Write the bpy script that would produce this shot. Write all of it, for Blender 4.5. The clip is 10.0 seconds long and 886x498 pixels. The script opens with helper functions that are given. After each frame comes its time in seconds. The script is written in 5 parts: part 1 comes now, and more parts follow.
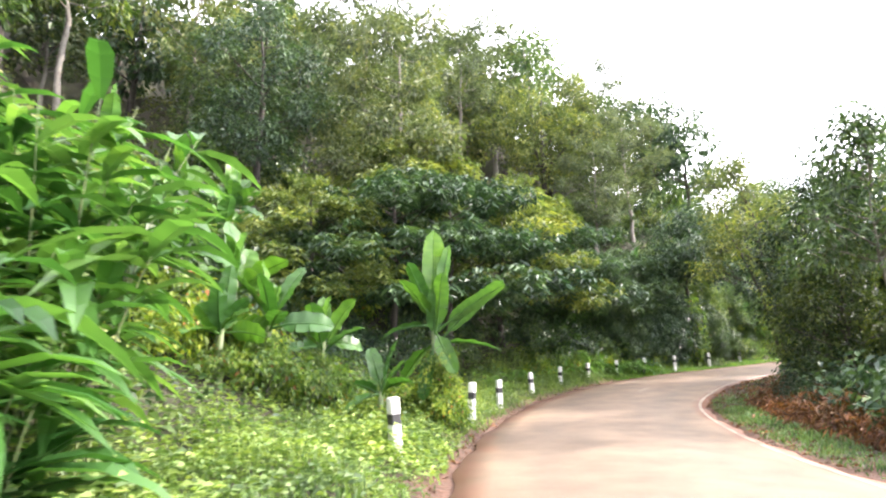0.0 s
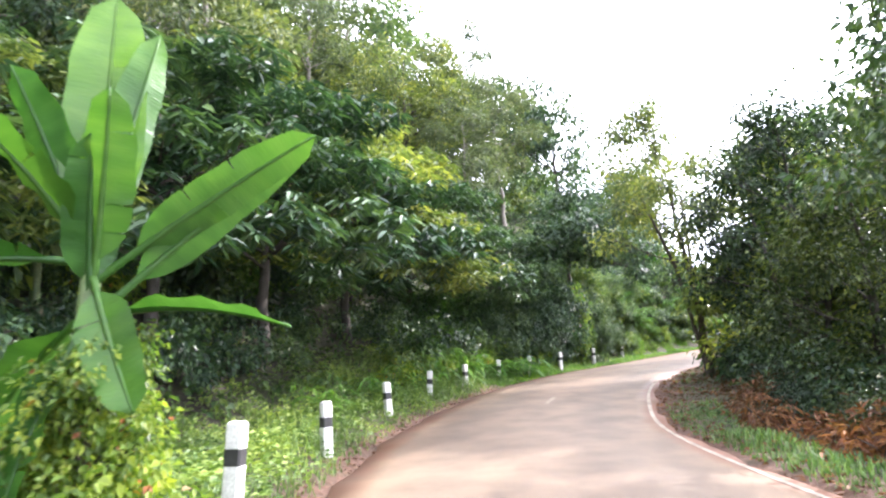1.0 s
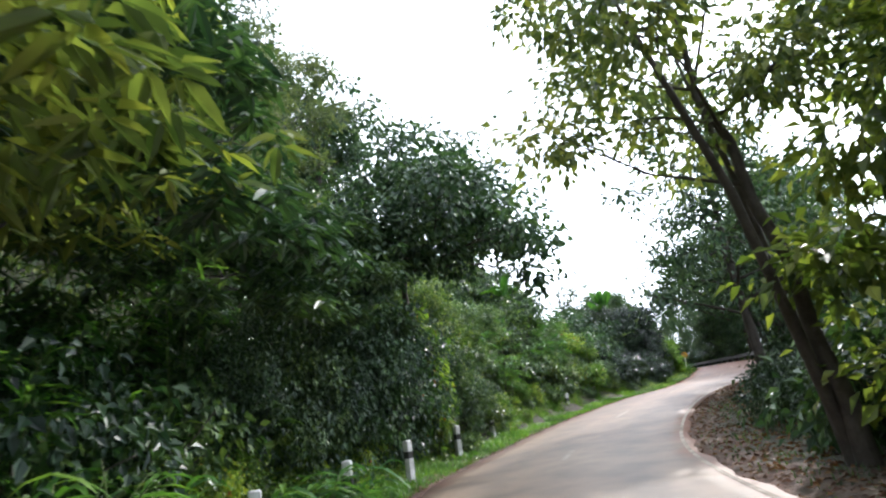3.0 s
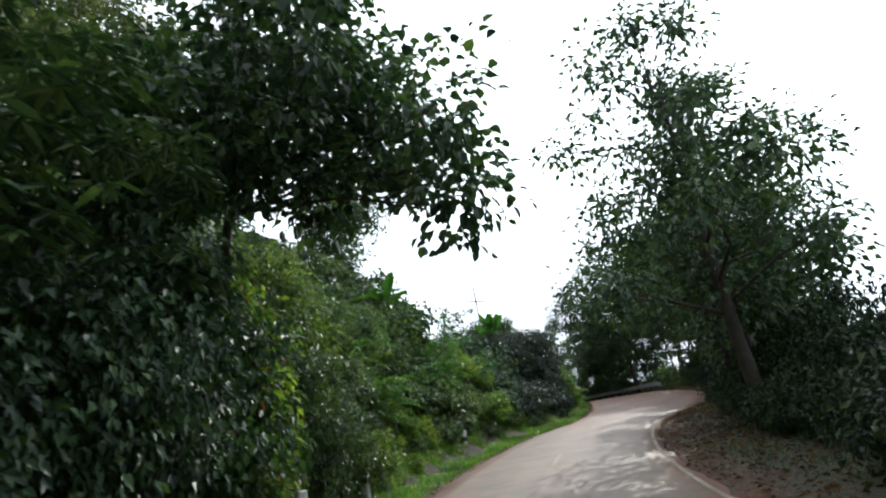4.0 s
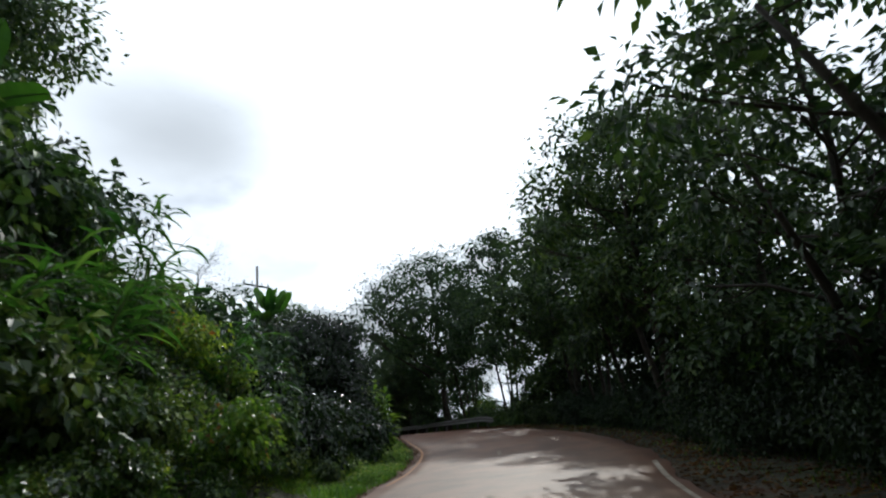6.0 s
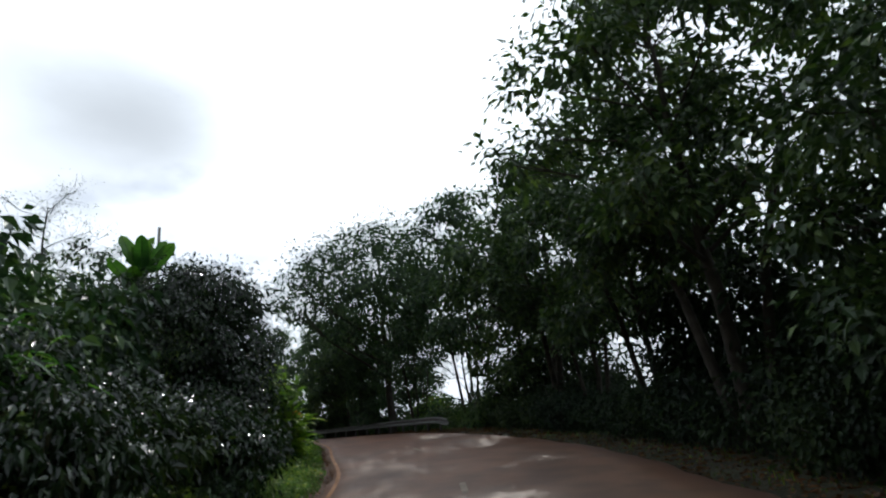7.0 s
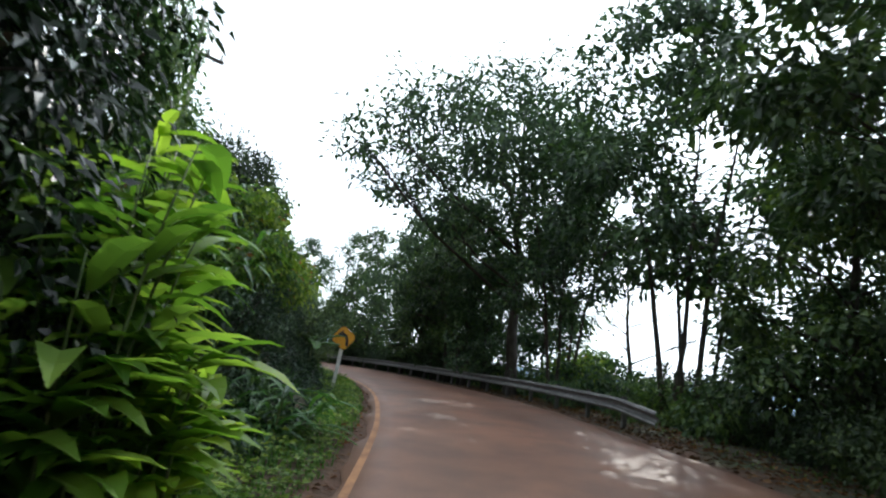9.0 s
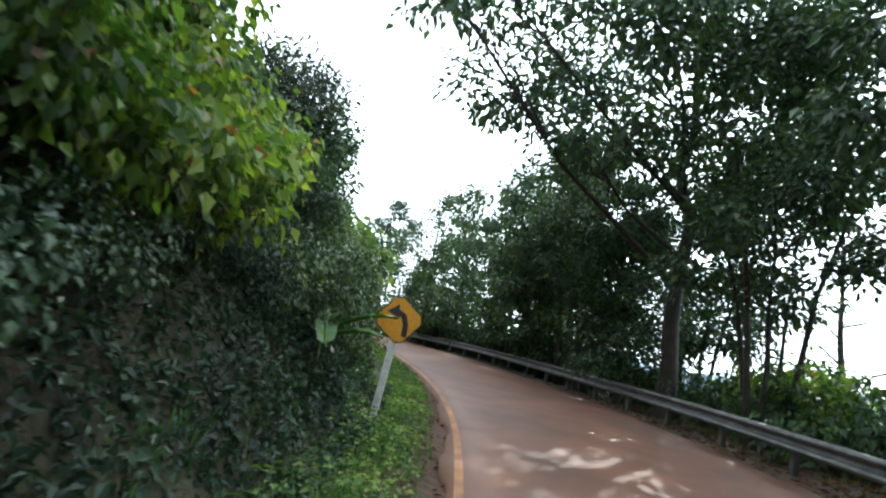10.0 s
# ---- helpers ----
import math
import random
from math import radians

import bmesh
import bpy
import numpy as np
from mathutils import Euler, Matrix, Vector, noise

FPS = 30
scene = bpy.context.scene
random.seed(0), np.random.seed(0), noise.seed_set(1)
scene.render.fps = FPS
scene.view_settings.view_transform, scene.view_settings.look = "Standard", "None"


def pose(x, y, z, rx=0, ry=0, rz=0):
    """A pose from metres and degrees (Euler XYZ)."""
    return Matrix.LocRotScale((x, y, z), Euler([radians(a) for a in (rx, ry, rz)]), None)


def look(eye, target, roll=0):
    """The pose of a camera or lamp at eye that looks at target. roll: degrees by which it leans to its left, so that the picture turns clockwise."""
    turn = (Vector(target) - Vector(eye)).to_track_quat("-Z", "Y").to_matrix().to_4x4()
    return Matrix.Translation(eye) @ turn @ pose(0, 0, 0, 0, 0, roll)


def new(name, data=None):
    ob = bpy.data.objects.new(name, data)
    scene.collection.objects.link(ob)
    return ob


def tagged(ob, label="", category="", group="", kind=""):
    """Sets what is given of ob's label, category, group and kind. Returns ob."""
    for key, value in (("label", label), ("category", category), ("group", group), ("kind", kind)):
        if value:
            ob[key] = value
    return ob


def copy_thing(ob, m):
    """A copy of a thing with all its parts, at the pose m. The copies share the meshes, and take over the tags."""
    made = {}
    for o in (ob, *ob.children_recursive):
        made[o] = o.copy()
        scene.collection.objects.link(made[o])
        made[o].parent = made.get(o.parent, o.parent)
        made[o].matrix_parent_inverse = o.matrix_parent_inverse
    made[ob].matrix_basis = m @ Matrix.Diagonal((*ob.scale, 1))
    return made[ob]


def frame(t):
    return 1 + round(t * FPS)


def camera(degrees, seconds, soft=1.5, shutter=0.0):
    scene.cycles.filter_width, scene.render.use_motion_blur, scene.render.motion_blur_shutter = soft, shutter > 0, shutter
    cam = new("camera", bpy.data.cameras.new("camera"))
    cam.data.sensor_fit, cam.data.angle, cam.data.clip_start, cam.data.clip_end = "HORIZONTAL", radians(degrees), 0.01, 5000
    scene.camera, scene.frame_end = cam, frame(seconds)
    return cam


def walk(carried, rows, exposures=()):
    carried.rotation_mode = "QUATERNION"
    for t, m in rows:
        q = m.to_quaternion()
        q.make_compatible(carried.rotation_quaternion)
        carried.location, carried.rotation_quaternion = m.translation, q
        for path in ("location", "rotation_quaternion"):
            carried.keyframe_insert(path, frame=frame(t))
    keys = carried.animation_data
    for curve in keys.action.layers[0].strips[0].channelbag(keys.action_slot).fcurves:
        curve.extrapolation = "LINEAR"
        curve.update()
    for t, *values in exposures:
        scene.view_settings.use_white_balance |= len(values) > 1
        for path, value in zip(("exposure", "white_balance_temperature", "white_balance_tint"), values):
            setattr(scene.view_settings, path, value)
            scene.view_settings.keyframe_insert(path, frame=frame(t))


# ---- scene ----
cam = camera(75.8, 10.0, 2.25, 0.1)
# seconds, eye x y z, heading, upward tilt, lean to the left
ROWS = [
    (0.0, -0.00, 0.00, 1.50, 0.00, 10.86, -1.18),
    (0.5, 0.53, 4.20, 1.43, -6.81, 10.98, -1.78),
    (1.0, 1.20, 8.17, 1.40, -14.46, 10.83, -3.08),
    (1.5, 2.07, 11.97, 1.43, -21.14, 10.99, -4.74),
    (2.0, 3.15, 15.70, 1.41, -26.29, 13.41, -5.34),
    (3.5, 8.77, 25.19, 1.80, -42.30, 17.84, -10.31),
    (4.0, 11.14, 28.20, 1.87, -49.80, 18.29, -10.04),
    (4.5, 13.85, 30.87, 1.94, -57.63, 18.33, -10.57),
    (5.0, 16.81, 33.17, 2.01, -63.38, 18.40, -9.37),
    (5.5, 19.79, 35.41, 2.14, -67.45, 18.55, -7.28),
    (7.0, 30.24, 39.30, 2.72, -75.49, 17.66, -6.41),
    (7.5, 33.83, 40.69, 2.88, -74.40, 16.69, -3.23),
    (8.0, 37.08, 42.26, 3.07, -72.81, 14.84, -3.32),
    (8.5, 40.38, 43.71, 3.32, -68.63, 13.83, 1.27),
    (9.0, 43.66, 45.42, 3.57, -62.99, 12.14, 5.96),
    (9.5, 46.80, 47.47, 3.81, -58.27, 11.40, 7.06),
    (10.0, 49.96, 49.43, 4.02, -53.78, 8.78, 10.07),
]
walk(cam, [(t, pose(x, y, z, 90 + up, 0, yaw) @ pose(0, 0, 0, 0, 0, lean)) for t, x, y, z, yaw, up, lean in ROWS],
     [(0.0, 1.5, 6450, 22), (1.0, 1.6, 6000, 23), (2.0, 1.65, 5700, 20), (3.3, 0.1, 5900, 12), (4.5, -0.62, 5950, 9), (5.5, -1.3, 5950, 9), (7.0, -1.25, 6000, 10), (8.0, -0.95, 5900, 8), (8.5, -0.45, 5900, 8), (9.0, -0.15, 5900, 8), (9.5, -0.65, 5900, 8), (10.0, 0.5, 5800, 5)])

# ---- light ----
SUN_EL, SUN_AZ = radians(34), radians(11)   # height, and turn from the x axis
sun = new("sun", bpy.data.lights.new("sun", "SUN"))
sun.data.energy, sun.data.angle, sun.data.color = 4.2, radians(0.6), (1.0, 0.93, 0.8)
toward = Vector((math.cos(SUN_EL) * math.cos(SUN_AZ), math.cos(SUN_EL) * math.sin(SUN_AZ), math.sin(SUN_EL)))
sun.matrix_world = look(toward * 80, (0, 0, 0))

world = bpy.data.worlds.new("sky")
scene.world = world
world.use_nodes = True
wn, wl = world.node_tree.nodes, world.node_tree.links
wn.clear()
w_out, w_mix = wn.new("ShaderNodeOutputWorld"), wn.new("ShaderNodeMixShader")
w_sky, w_blue, w_cloud = wn.new("ShaderNodeTexSky"), wn.new("ShaderNodeBackground"), wn.new("ShaderNodeBackground")
w_sky.sky_type, w_sky.sun_disc = "NISHITA", False
w_sky.sun_elevation, w_sky.sun_rotation = SUN_EL, radians(90) - SUN_AZ
w_blue.inputs["Strength"].default_value = 0.15
w_cloud.inputs["Color"].default_value = (0.94, 0.98, 1.0, 1)
w_co, w_map, w_noise, w_ramp = (wn.new("ShaderNode" + k) for k in ("TexCoord", "Mapping", "TexNoise", "ValToRGB"))
w_map.inputs["Scale"].default_value = (1.6, 1.6, 3.4)
w_noise.inputs["Scale"].default_value, w_noise.inputs["Detail"].default_value = 1.7, 5
w_ramp.color_ramp.elements[0].position, w_ramp.color_ramp.elements[0].color = 0.24, (0.35, 0.35, 0.35, 1)
w_ramp.color_ramp.elements[1].position, w_ramp.color_ramp.elements[1].color = 0.43, (1, 1, 1, 1)
# thin cloud is brighter the nearer it lies to the sun
w_dot, w_pos, w_pow, w_gain = wn.new("ShaderNodeVectorMath"), wn.new("ShaderNodeMath"), wn.new("ShaderNodeMath"), wn.new("ShaderNodeMath")
w_dot.operation, w_pos.operation, w_pow.operation, w_gain.operation = "DOT_PRODUCT", "MAXIMUM", "POWER", "MULTIPLY_ADD"
w_dot.inputs[1].default_value = toward
w_pos.inputs[1].default_value, w_pow.inputs[1].default_value = 0.0, 3.0
w_gain.inputs[1].default_value, w_gain.inputs[2].default_value = 3.0, 1.55
wl.new(w_co.outputs["Generated"], w_dot.inputs[0])
wl.new(w_dot.outputs["Value"], w_pos.inputs[0])
wl.new(w_pos.outputs[0], w_pow.inputs[0])
wl.new(w_pow.outputs[0], w_gain.inputs[0])
# one grey bank of cloud over the uphill side
w_off, w_flat, w_far, w_edge, w_fade, w_dim = (wn.new("ShaderNode" + k) for k in ("VectorMath", "VectorMath", "VectorMath", "Math", "MapRange", "Math"))
w_off.operation, w_flat.operation, w_far.operation, w_edge.operation, w_dim.operation = "SUBTRACT", "MULTIPLY", "LENGTH", "MULTIPLY_ADD", "MULTIPLY"
w_off.inputs[1].default_value, w_flat.inputs[1].default_value = (0.615, 0.610, 0.495), (1.0, 1.0, 1.9)
w_edge.inputs[1].default_value = 0.22
w_fade.interpolation_type = "SMOOTHSTEP"
for name, v in (("From Min", 0.12), ("From Max", 0.40), ("To Min", 0.50), ("To Max", 1.0)):
    w_fade.inputs[name].default_value = v
wl.new(w_co.outputs["Generated"], w_off.inputs[0])
wl.new(w_off.outputs["Vector"], w_flat.inputs[0])
wl.new(w_flat.outputs["Vector"], w_far.inputs[0])
wl.new(w_far.outputs["Value"], w_edge.inputs[2])
wl.new(w_noise.outputs["Fac"], w_edge.inputs[0])
wl.new(w_edge.outputs[0], w_fade.inputs["Value"])
wl.new(w_gain.outputs[0], w_dim.inputs[0])
wl.new(w_fade.outputs["Result"], w_dim.inputs[1])
wl.new(w_dim.outputs[0], w_cloud.inputs["Strength"])
wl.new(w_co.outputs["Generated"], w_map.inputs["Vector"])
wl.new(w_map.outputs["Vector"], w_noise.inputs["Vector"])
wl.new(w_noise.outputs["Fac"], w_ramp.inputs["Fac"])
wl.new(w_sky.outputs["Color"], w_blue.inputs["Color"])
wl.new(w_ramp.outputs["Color"], w_mix.inputs["Fac"])
wl.new(w_blue.outputs["Background"], w_mix.inputs[1])
wl.new(w_cloud.outputs["Background"], w_mix.inputs[2])
wl.new(w_mix.outputs["Shader"], w_out.inputs["Surface"])

# ---- materials ----
def mat(name):
    m = bpy.data.materials.new(name)
    m.use_nodes = True
    n, l = m.node_tree.nodes, m.node_tree.links
    n.clear()
    out, bsdf = n.new("ShaderNodeOutputMaterial"), n.new("ShaderNodeBsdfPrincipled")
    l.new(bsdf.outputs["BSDF"], out.inputs["Surface"])
    return m, n, l, out, bsdf


def ramp(n, l, source, stops):
    r = n.new("ShaderNodeValToRGB")
    e = r.color_ramp.elements
    while len(e) < len(stops):
        e.new(0.5)
    for item, (p, c) in zip(e, stops):
        item.position, item.color = p, (*c, 1)
    l.new(source, r.inputs["Fac"])
    return r.outputs["Color"]


def noise_of(n, l, scale, detail=4.0, kind="Object", squash=(1, 1, 1)):
    co, mp, tx = n.new("ShaderNodeTexCoord"), n.new("ShaderNodeMapping"), n.new("ShaderNodeTexNoise")
    mp.inputs["Scale"].default_value = squash
    tx.inputs["Scale"].default_value, tx.inputs["Detail"].default_value = scale, detail
    l.new(co.outputs[kind], mp.inputs["Vector"])
    l.new(mp.outputs["Vector"], tx.inputs["Vector"])
    return tx.outputs["Fac"]


def blend(n, l, fac, a, b, mode="MIX"):
    x = n.new("ShaderNodeMix")
    x.data_type, x.blend_type = "RGBA", mode
    for slot, v in ((0, fac), (6, a), (7, b)):
        if isinstance(v, bpy.types.NodeSocket):
            l.new(v, x.inputs[slot])
        elif slot:
            x.inputs[slot].default_value = (*v, 1)
        else:
            x.inputs[slot].default_value = v
    return x.outputs[2]


def bumped(n, l, bsdf, height, strength, distance=0.02):
    b = n.new("ShaderNodeBump")
    b.inputs["Strength"].default_value, b.inputs["Distance"].default_value = strength, distance
    l.new(height, b.inputs["Height"])
    l.new(b.outputs["Normal"], bsdf.inputs["Normal"])


def leaf_mat(name, dark, mid, light, glow=0.35, rough=0.45, odd=None, whole=False, shine=0.45):
    """Leaves: a colour for each leaf, a tone for each plant, light that comes through."""
    m, n, l, out, bsdf = mat(name)
    geo, info = n.new("ShaderNodeNewGeometry"), n.new("ShaderNodeObjectInfo")
    stops = [(0.0, dark), (0.45, mid), (0.93, light)]
    if odd:
        stops += [(0.965, light), (0.985, odd)]
    col = ramp(n, l, noise_of(n, l, 9.0, 2, squash=(1, 0.12, 1)) if whole else geo.outputs["Random Per Island"], stops)
    # clump-scale tones that paint dark gaps and lit tips into the foliage
    patch = ramp(n, l, noise_of(n, l, 0.8, 3), [(0.32, (0.45, 0.53, 0.50)), (0.5, (0.95, 0.97, 0.92)), (0.68, (1.5, 1.38, 1.05))])
    col = blend(n, l, 1.0, col, patch, "MULTIPLY")
    plant = ramp(n, l, info.outputs["Random"], [(0.0, (0.62, 0.74, 0.76)), (0.5, (1.0, 1.0, 0.95)), (1.0, (1.5, 1.32, 0.9))])
    col = blend(n, l, 1.0, col, plant, "MULTIPLY")
    l.new(col, bsdf.inputs["Base Color"])
    bsdf.inputs["Roughness"].default_value = rough
    bsdf.inputs["Specular IOR Level"].default_value = shine
    if whole:
        bumped(n, l, bsdf, noise_of(n, l, 55.0, 2, squash=(1, 0.04, 1)), 0.35, 0.012)
    tr, mix = n.new("ShaderNodeBsdfTranslucent"), n.new("ShaderNodeMixShader")
    warm = blend(n, l, 1.0, col, (1.35, 1.45, 0.7), "MULTIPLY")
    l.new(warm, tr.inputs["Color"])
    mix.inputs["Fac"].default_value = glow
    l.new(bsdf.outputs["BSDF"], mix.inputs[1])
    l.new(tr.outputs["BSDF"], mix.inputs[2])
    l.new(mix.outputs["Shader"], out.inputs["Surface"])
    return m


def plain_mat(name, a, b, scale, rough=0.7, metal=0.0, bump=0.2, fine=None):
    m, n, l, out, bsdf = mat(name)
    f = noise_of(n, l, scale, 6)
    col = ramp(n, l, f, [(0.3, a), (0.7, b)])
    g = noise_of(n, l, fine or scale * 9, 5)
    col = blend(n, l, 1.0, col, ramp(n, l, g, [(0.25, (0.72, 0.72, 0.72)), (0.75, (1.15, 1.15, 1.15))]), "MULTIPLY")
    l.new(col, bsdf.inputs["Base Color"])
    bsdf.inputs["Roughness"].default_value, bsdf.inputs["Metallic"].default_value = rough, metal
    bumped(n, l, bsdf, g, bump)
    return m


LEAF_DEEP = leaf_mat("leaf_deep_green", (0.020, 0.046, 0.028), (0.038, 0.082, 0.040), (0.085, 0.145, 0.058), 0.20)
LEAF_MID = leaf_mat("leaf_green", (0.032, 0.068, 0.028), (0.062, 0.120, 0.042), (0.135, 0.195, 0.064), 0.36)
LEAF_OLIVE = leaf_mat("leaf_olive", (0.042, 0.070, 0.030), (0.088, 0.130, 0.046), (0.175, 0.210, 0.068), 0.36)
LEAF_LIME = leaf_mat("leaf_lime", (0.050, 0.100, 0.022), (0.105, 0.185, 0.036), (0.210, 0.275, 0.058), 0.50, odd=(0.25, 0.10, 0.041))
LEAF_SUN = leaf_mat("leaf_yellow_green", (0.055, 0.088, 0.020), (0.120, 0.158, 0.034), (0.225, 0.255, 0.060), 0.45)
LEAF_BEND = leaf_mat("leaf_olive_dark", (0.013, 0.028, 0.013), (0.028, 0.050, 0.022), (0.074, 0.104, 0.040), 0.28, 0.5, shine=0.25)
LEAF_BANK = leaf_mat("leaf_bank", (0.018, 0.042, 0.018), (0.046, 0.094, 0.034), (0.150, 0.220, 0.075), 0.24, 0.38, shine=0.55)
# raised above LEAF_LIME: sunlight through the blades is put into the colour
LEAF_GINGER = leaf_mat("leaf_ginger", (0.085, 0.180, 0.030), (0.150, 0.275, 0.048), (0.240, 0.360, 0.080), 0.55, 0.36)
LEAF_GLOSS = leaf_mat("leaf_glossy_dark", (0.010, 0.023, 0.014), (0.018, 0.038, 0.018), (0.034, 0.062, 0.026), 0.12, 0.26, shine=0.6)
# darkened leaf green: the shade on the roadside bushes is in this colour
LEAF_SHADED = leaf_mat("leaf_shaded_green", (0.011, 0.024, 0.015), (0.020, 0.041, 0.022), (0.042, 0.072, 0.033), 0.15, 0.55, shine=0.3)
LEAF_IVY = leaf_mat("leaf_ivy_grey_green", (0.020, 0.043, 0.028), (0.040, 0.076, 0.047), (0.082, 0.128, 0.074), 0.20)
LEAF_BANANA = leaf_mat("leaf_banana", (0.030, 0.092, 0.018), (0.052, 0.138, 0.025), (0.084, 0.182, 0.038), 0.32, 0.36, whole=True)
LEAF_HERB = leaf_mat("leaf_herb", (0.042, 0.088, 0.029), (0.090, 0.165, 0.052), (0.170, 0.250, 0.092), 0.34, 0.55)
LEAF_CANE = leaf_mat("leaf_cane", (0.040, 0.115, 0.027), (0.070, 0.170, 0.038), (0.130, 0.235, 0.061), 0.40, 0.38)
# paler, greyer leaves: the haze over the forest is put into their colour
LEAF_HAZED = leaf_mat("leaf_hazed_green", (0.046, 0.070, 0.038), (0.086, 0.120, 0.060), (0.150, 0.180, 0.085), 0.30, 0.55)
LEAF_DRY = leaf_mat("leaf_dry_brown", (0.060, 0.022, 0.010), (0.120, 0.045, 0.018), (0.200, 0.100, 0.045), 0.20, 0.7)
BARK = plain_mat("bark", (0.030, 0.025, 0.020), (0.075, 0.063, 0.052), 3.0, 0.85, 0, 0.6, 22)
BARK_PALE = plain_mat("bark_pale", (0.13, 0.115, 0.095), (0.26, 0.235, 0.20), 2.5, 0.85, 0, 0.5, 18)
STEM_GREEN = plain_mat("stem_green", (0.06, 0.11, 0.03), (0.14, 0.17, 0.06), 4.0, 0.5, 0, 0.2, 20)
PAINT_WHITE = plain_mat("paint_white_weathered", (0.50, 0.50, 0.47), (0.80, 0.80, 0.77), 6.0, 0.65, 0, 0.15, 40)
PAINT_BLACK = plain_mat("paint_black_weathered", (0.012, 0.012, 0.013), (0.040, 0.040, 0.040), 6.0, 0.6, 0, 0.15, 40)
SIGN_YELLOW = plain_mat("sign_sheet_yellow", (0.60, 0.27, 0.012), (0.74, 0.36, 0.02), 3.0, 0.45, 0, 0.05, 30)
STEEL = plain_mat("galvanised_steel", (0.075, 0.074, 0.072), (0.18, 0.178, 0.173), 5.0, 0.45, 0.5, 0.08, 30)
CONCRETE = plain_mat("pole_concrete", (0.30, 0.29, 0.27), (0.46, 0.45, 0.42), 3.0, 0.85, 0, 0.3, 24)
LINE_ORANGE = plain_mat("edge_line_dirty_orange", (0.20, 0.085, 0.035), (0.42, 0.20, 0.08), 2.2, 0.8, 0, 0.2, 14)
LINE_WHITE = plain_mat("road_line_worn", (0.17, 0.128, 0.090), (0.37, 0.315, 0.245), 2.2, 0.8, 0, 0.2, 14)


def ground_mat():
    m, n, l, out, bsdf = mat("forest_soil")
    a = ramp(n, l, noise_of(n, l, 0.7, 6), [(0.3, (0.022, 0.017, 0.010)), (0.55, (0.034, 0.036, 0.014)), (0.75, (0.030, 0.050, 0.014))])
    fine = noise_of(n, l, 9.0, 8)
    a = blend(n, l, 1.0, a, ramp(n, l, fine, [(0.3, (0.6, 0.6, 0.6)), (0.75, (1.35, 1.3, 1.2))]), "MULTIPLY")
    # red soil beside the road
    uv, sep, add = n.new("ShaderNodeUVMap"), n.new("ShaderNodeSeparateXYZ"), n.new("ShaderNodeMath")
    l.new(uv.outputs["UV"], sep.inputs["Vector"])
    add.operation, add.inputs[1].default_value = "MULTIPLY_ADD", 0.16
    l.new(noise_of(n, l, 1.4, 6), add.inputs[0])
    l.new(sep.outputs["X"], add.inputs[2])
    soil = ramp(n, l, fine, [(0.3, (0.048, 0.023, 0.013)), (0.7, (0.108, 0.053, 0.030))])
    a = blend(n, l, ramp(n, l, add.outputs[0], [(0.25, (1, 1, 1)), (0.31, (0, 0, 0))]), a, soil)
    l.new(a, bsdf.inputs["Base Color"])
    bsdf.inputs["Roughness"].default_value = 0.95
    bumped(n, l, bsdf, fine, 0.9, 0.08)
    return m


def road_mat():
    m, n, l, out, bsdf = mat("road_concrete_dusty")
    uv, sep = n.new("ShaderNodeUVMap"), n.new("ShaderNodeSeparateXYZ")
    l.new(uv.outputs["UV"], sep.inputs["Vector"])
    base = ramp(n, l, noise_of(n, l, 0.35, 6), [(0.3, (0.124, 0.084, 0.052)), (0.7, (0.186, 0.134, 0.086))])
    stain = ramp(n, l, noise_of(n, l, 1.3, 7, squash=(1, 1, 1)), [(0.32, (0.68, 0.67, 0.66)), (0.62, (1.08, 1.08, 1.08))])
    col = blend(n, l, 1.0, base, stain, "MULTIPLY")
    grit = noise_of(n, l, 55.0, 6)
    col = blend(n, l, 1.0, col, ramp(n, l, grit, [(0.25, (0.82, 0.82, 0.82)), (0.75, (1.12, 1.12, 1.12))]), "MULTIPLY")
    # wheel tracks worn smooth, red dust along the edges
    tracks = ramp(n, l, sep.outputs["X"], [(0.10, (1.03, 1.0, 0.97)), (0.24, (0.90, 0.91, 0.92)), (0.38, (1.02, 1.0, 0.98)), (0.62, (1.02, 1.0, 0.98)), (0.76, (0.90, 0.91, 0.92)), (0.90, (1.03, 1.0, 0.97))])
    col = blend(n, l, 1.0, col, tracks, "MULTIPLY")
    edge = n.new("ShaderNodeMath"); edge.operation = "SUBTRACT"; edge.inputs[1].default_value = 0.5
    l.new(sep.outputs["X"], edge.inputs[0])
    away = n.new("ShaderNodeMath"); away.operation = "ABSOLUTE"
    l.new(edge.outputs[0], away.inputs[0])
    ragged = n.new("ShaderNodeMath"); ragged.operation = "MULTIPLY_ADD"; ragged.inputs[1].default_value = 0.16
    l.new(noise_of(n, l, 1.1, 6), ragged.inputs[0]); l.new(away.outputs[0], ragged.inputs[2])
    far = n.new("ShaderNodeMath"); far.operation = "DIVIDE"; far.inputs[1].default_value = 300.0
    l.new(sep.outputs["Y"], far.inputs[0])
    red = ramp(n, l, far.outputs[0], [(0.32, (0, 0, 0)), (0.46, (1, 1, 1))])
    col = blend(n, l, red, col, blend(n, l, 1.0, col, (0.97, 0.54, 0.38), "MULTIPLY"))
    dust = ramp(n, l, ragged.outputs[0], [(0.50, (0, 0, 0)), (0.57, (1, 1, 1))])
    col = blend(n, l, dust, col, (0.165, 0.075, 0.040))
    l.new(col, bsdf.inputs["Base Color"])
    bsdf.inputs["Roughness"].default_value = 0.62
    bumped(n, l, bsdf, grit, 0.35, 0.006)
    return m


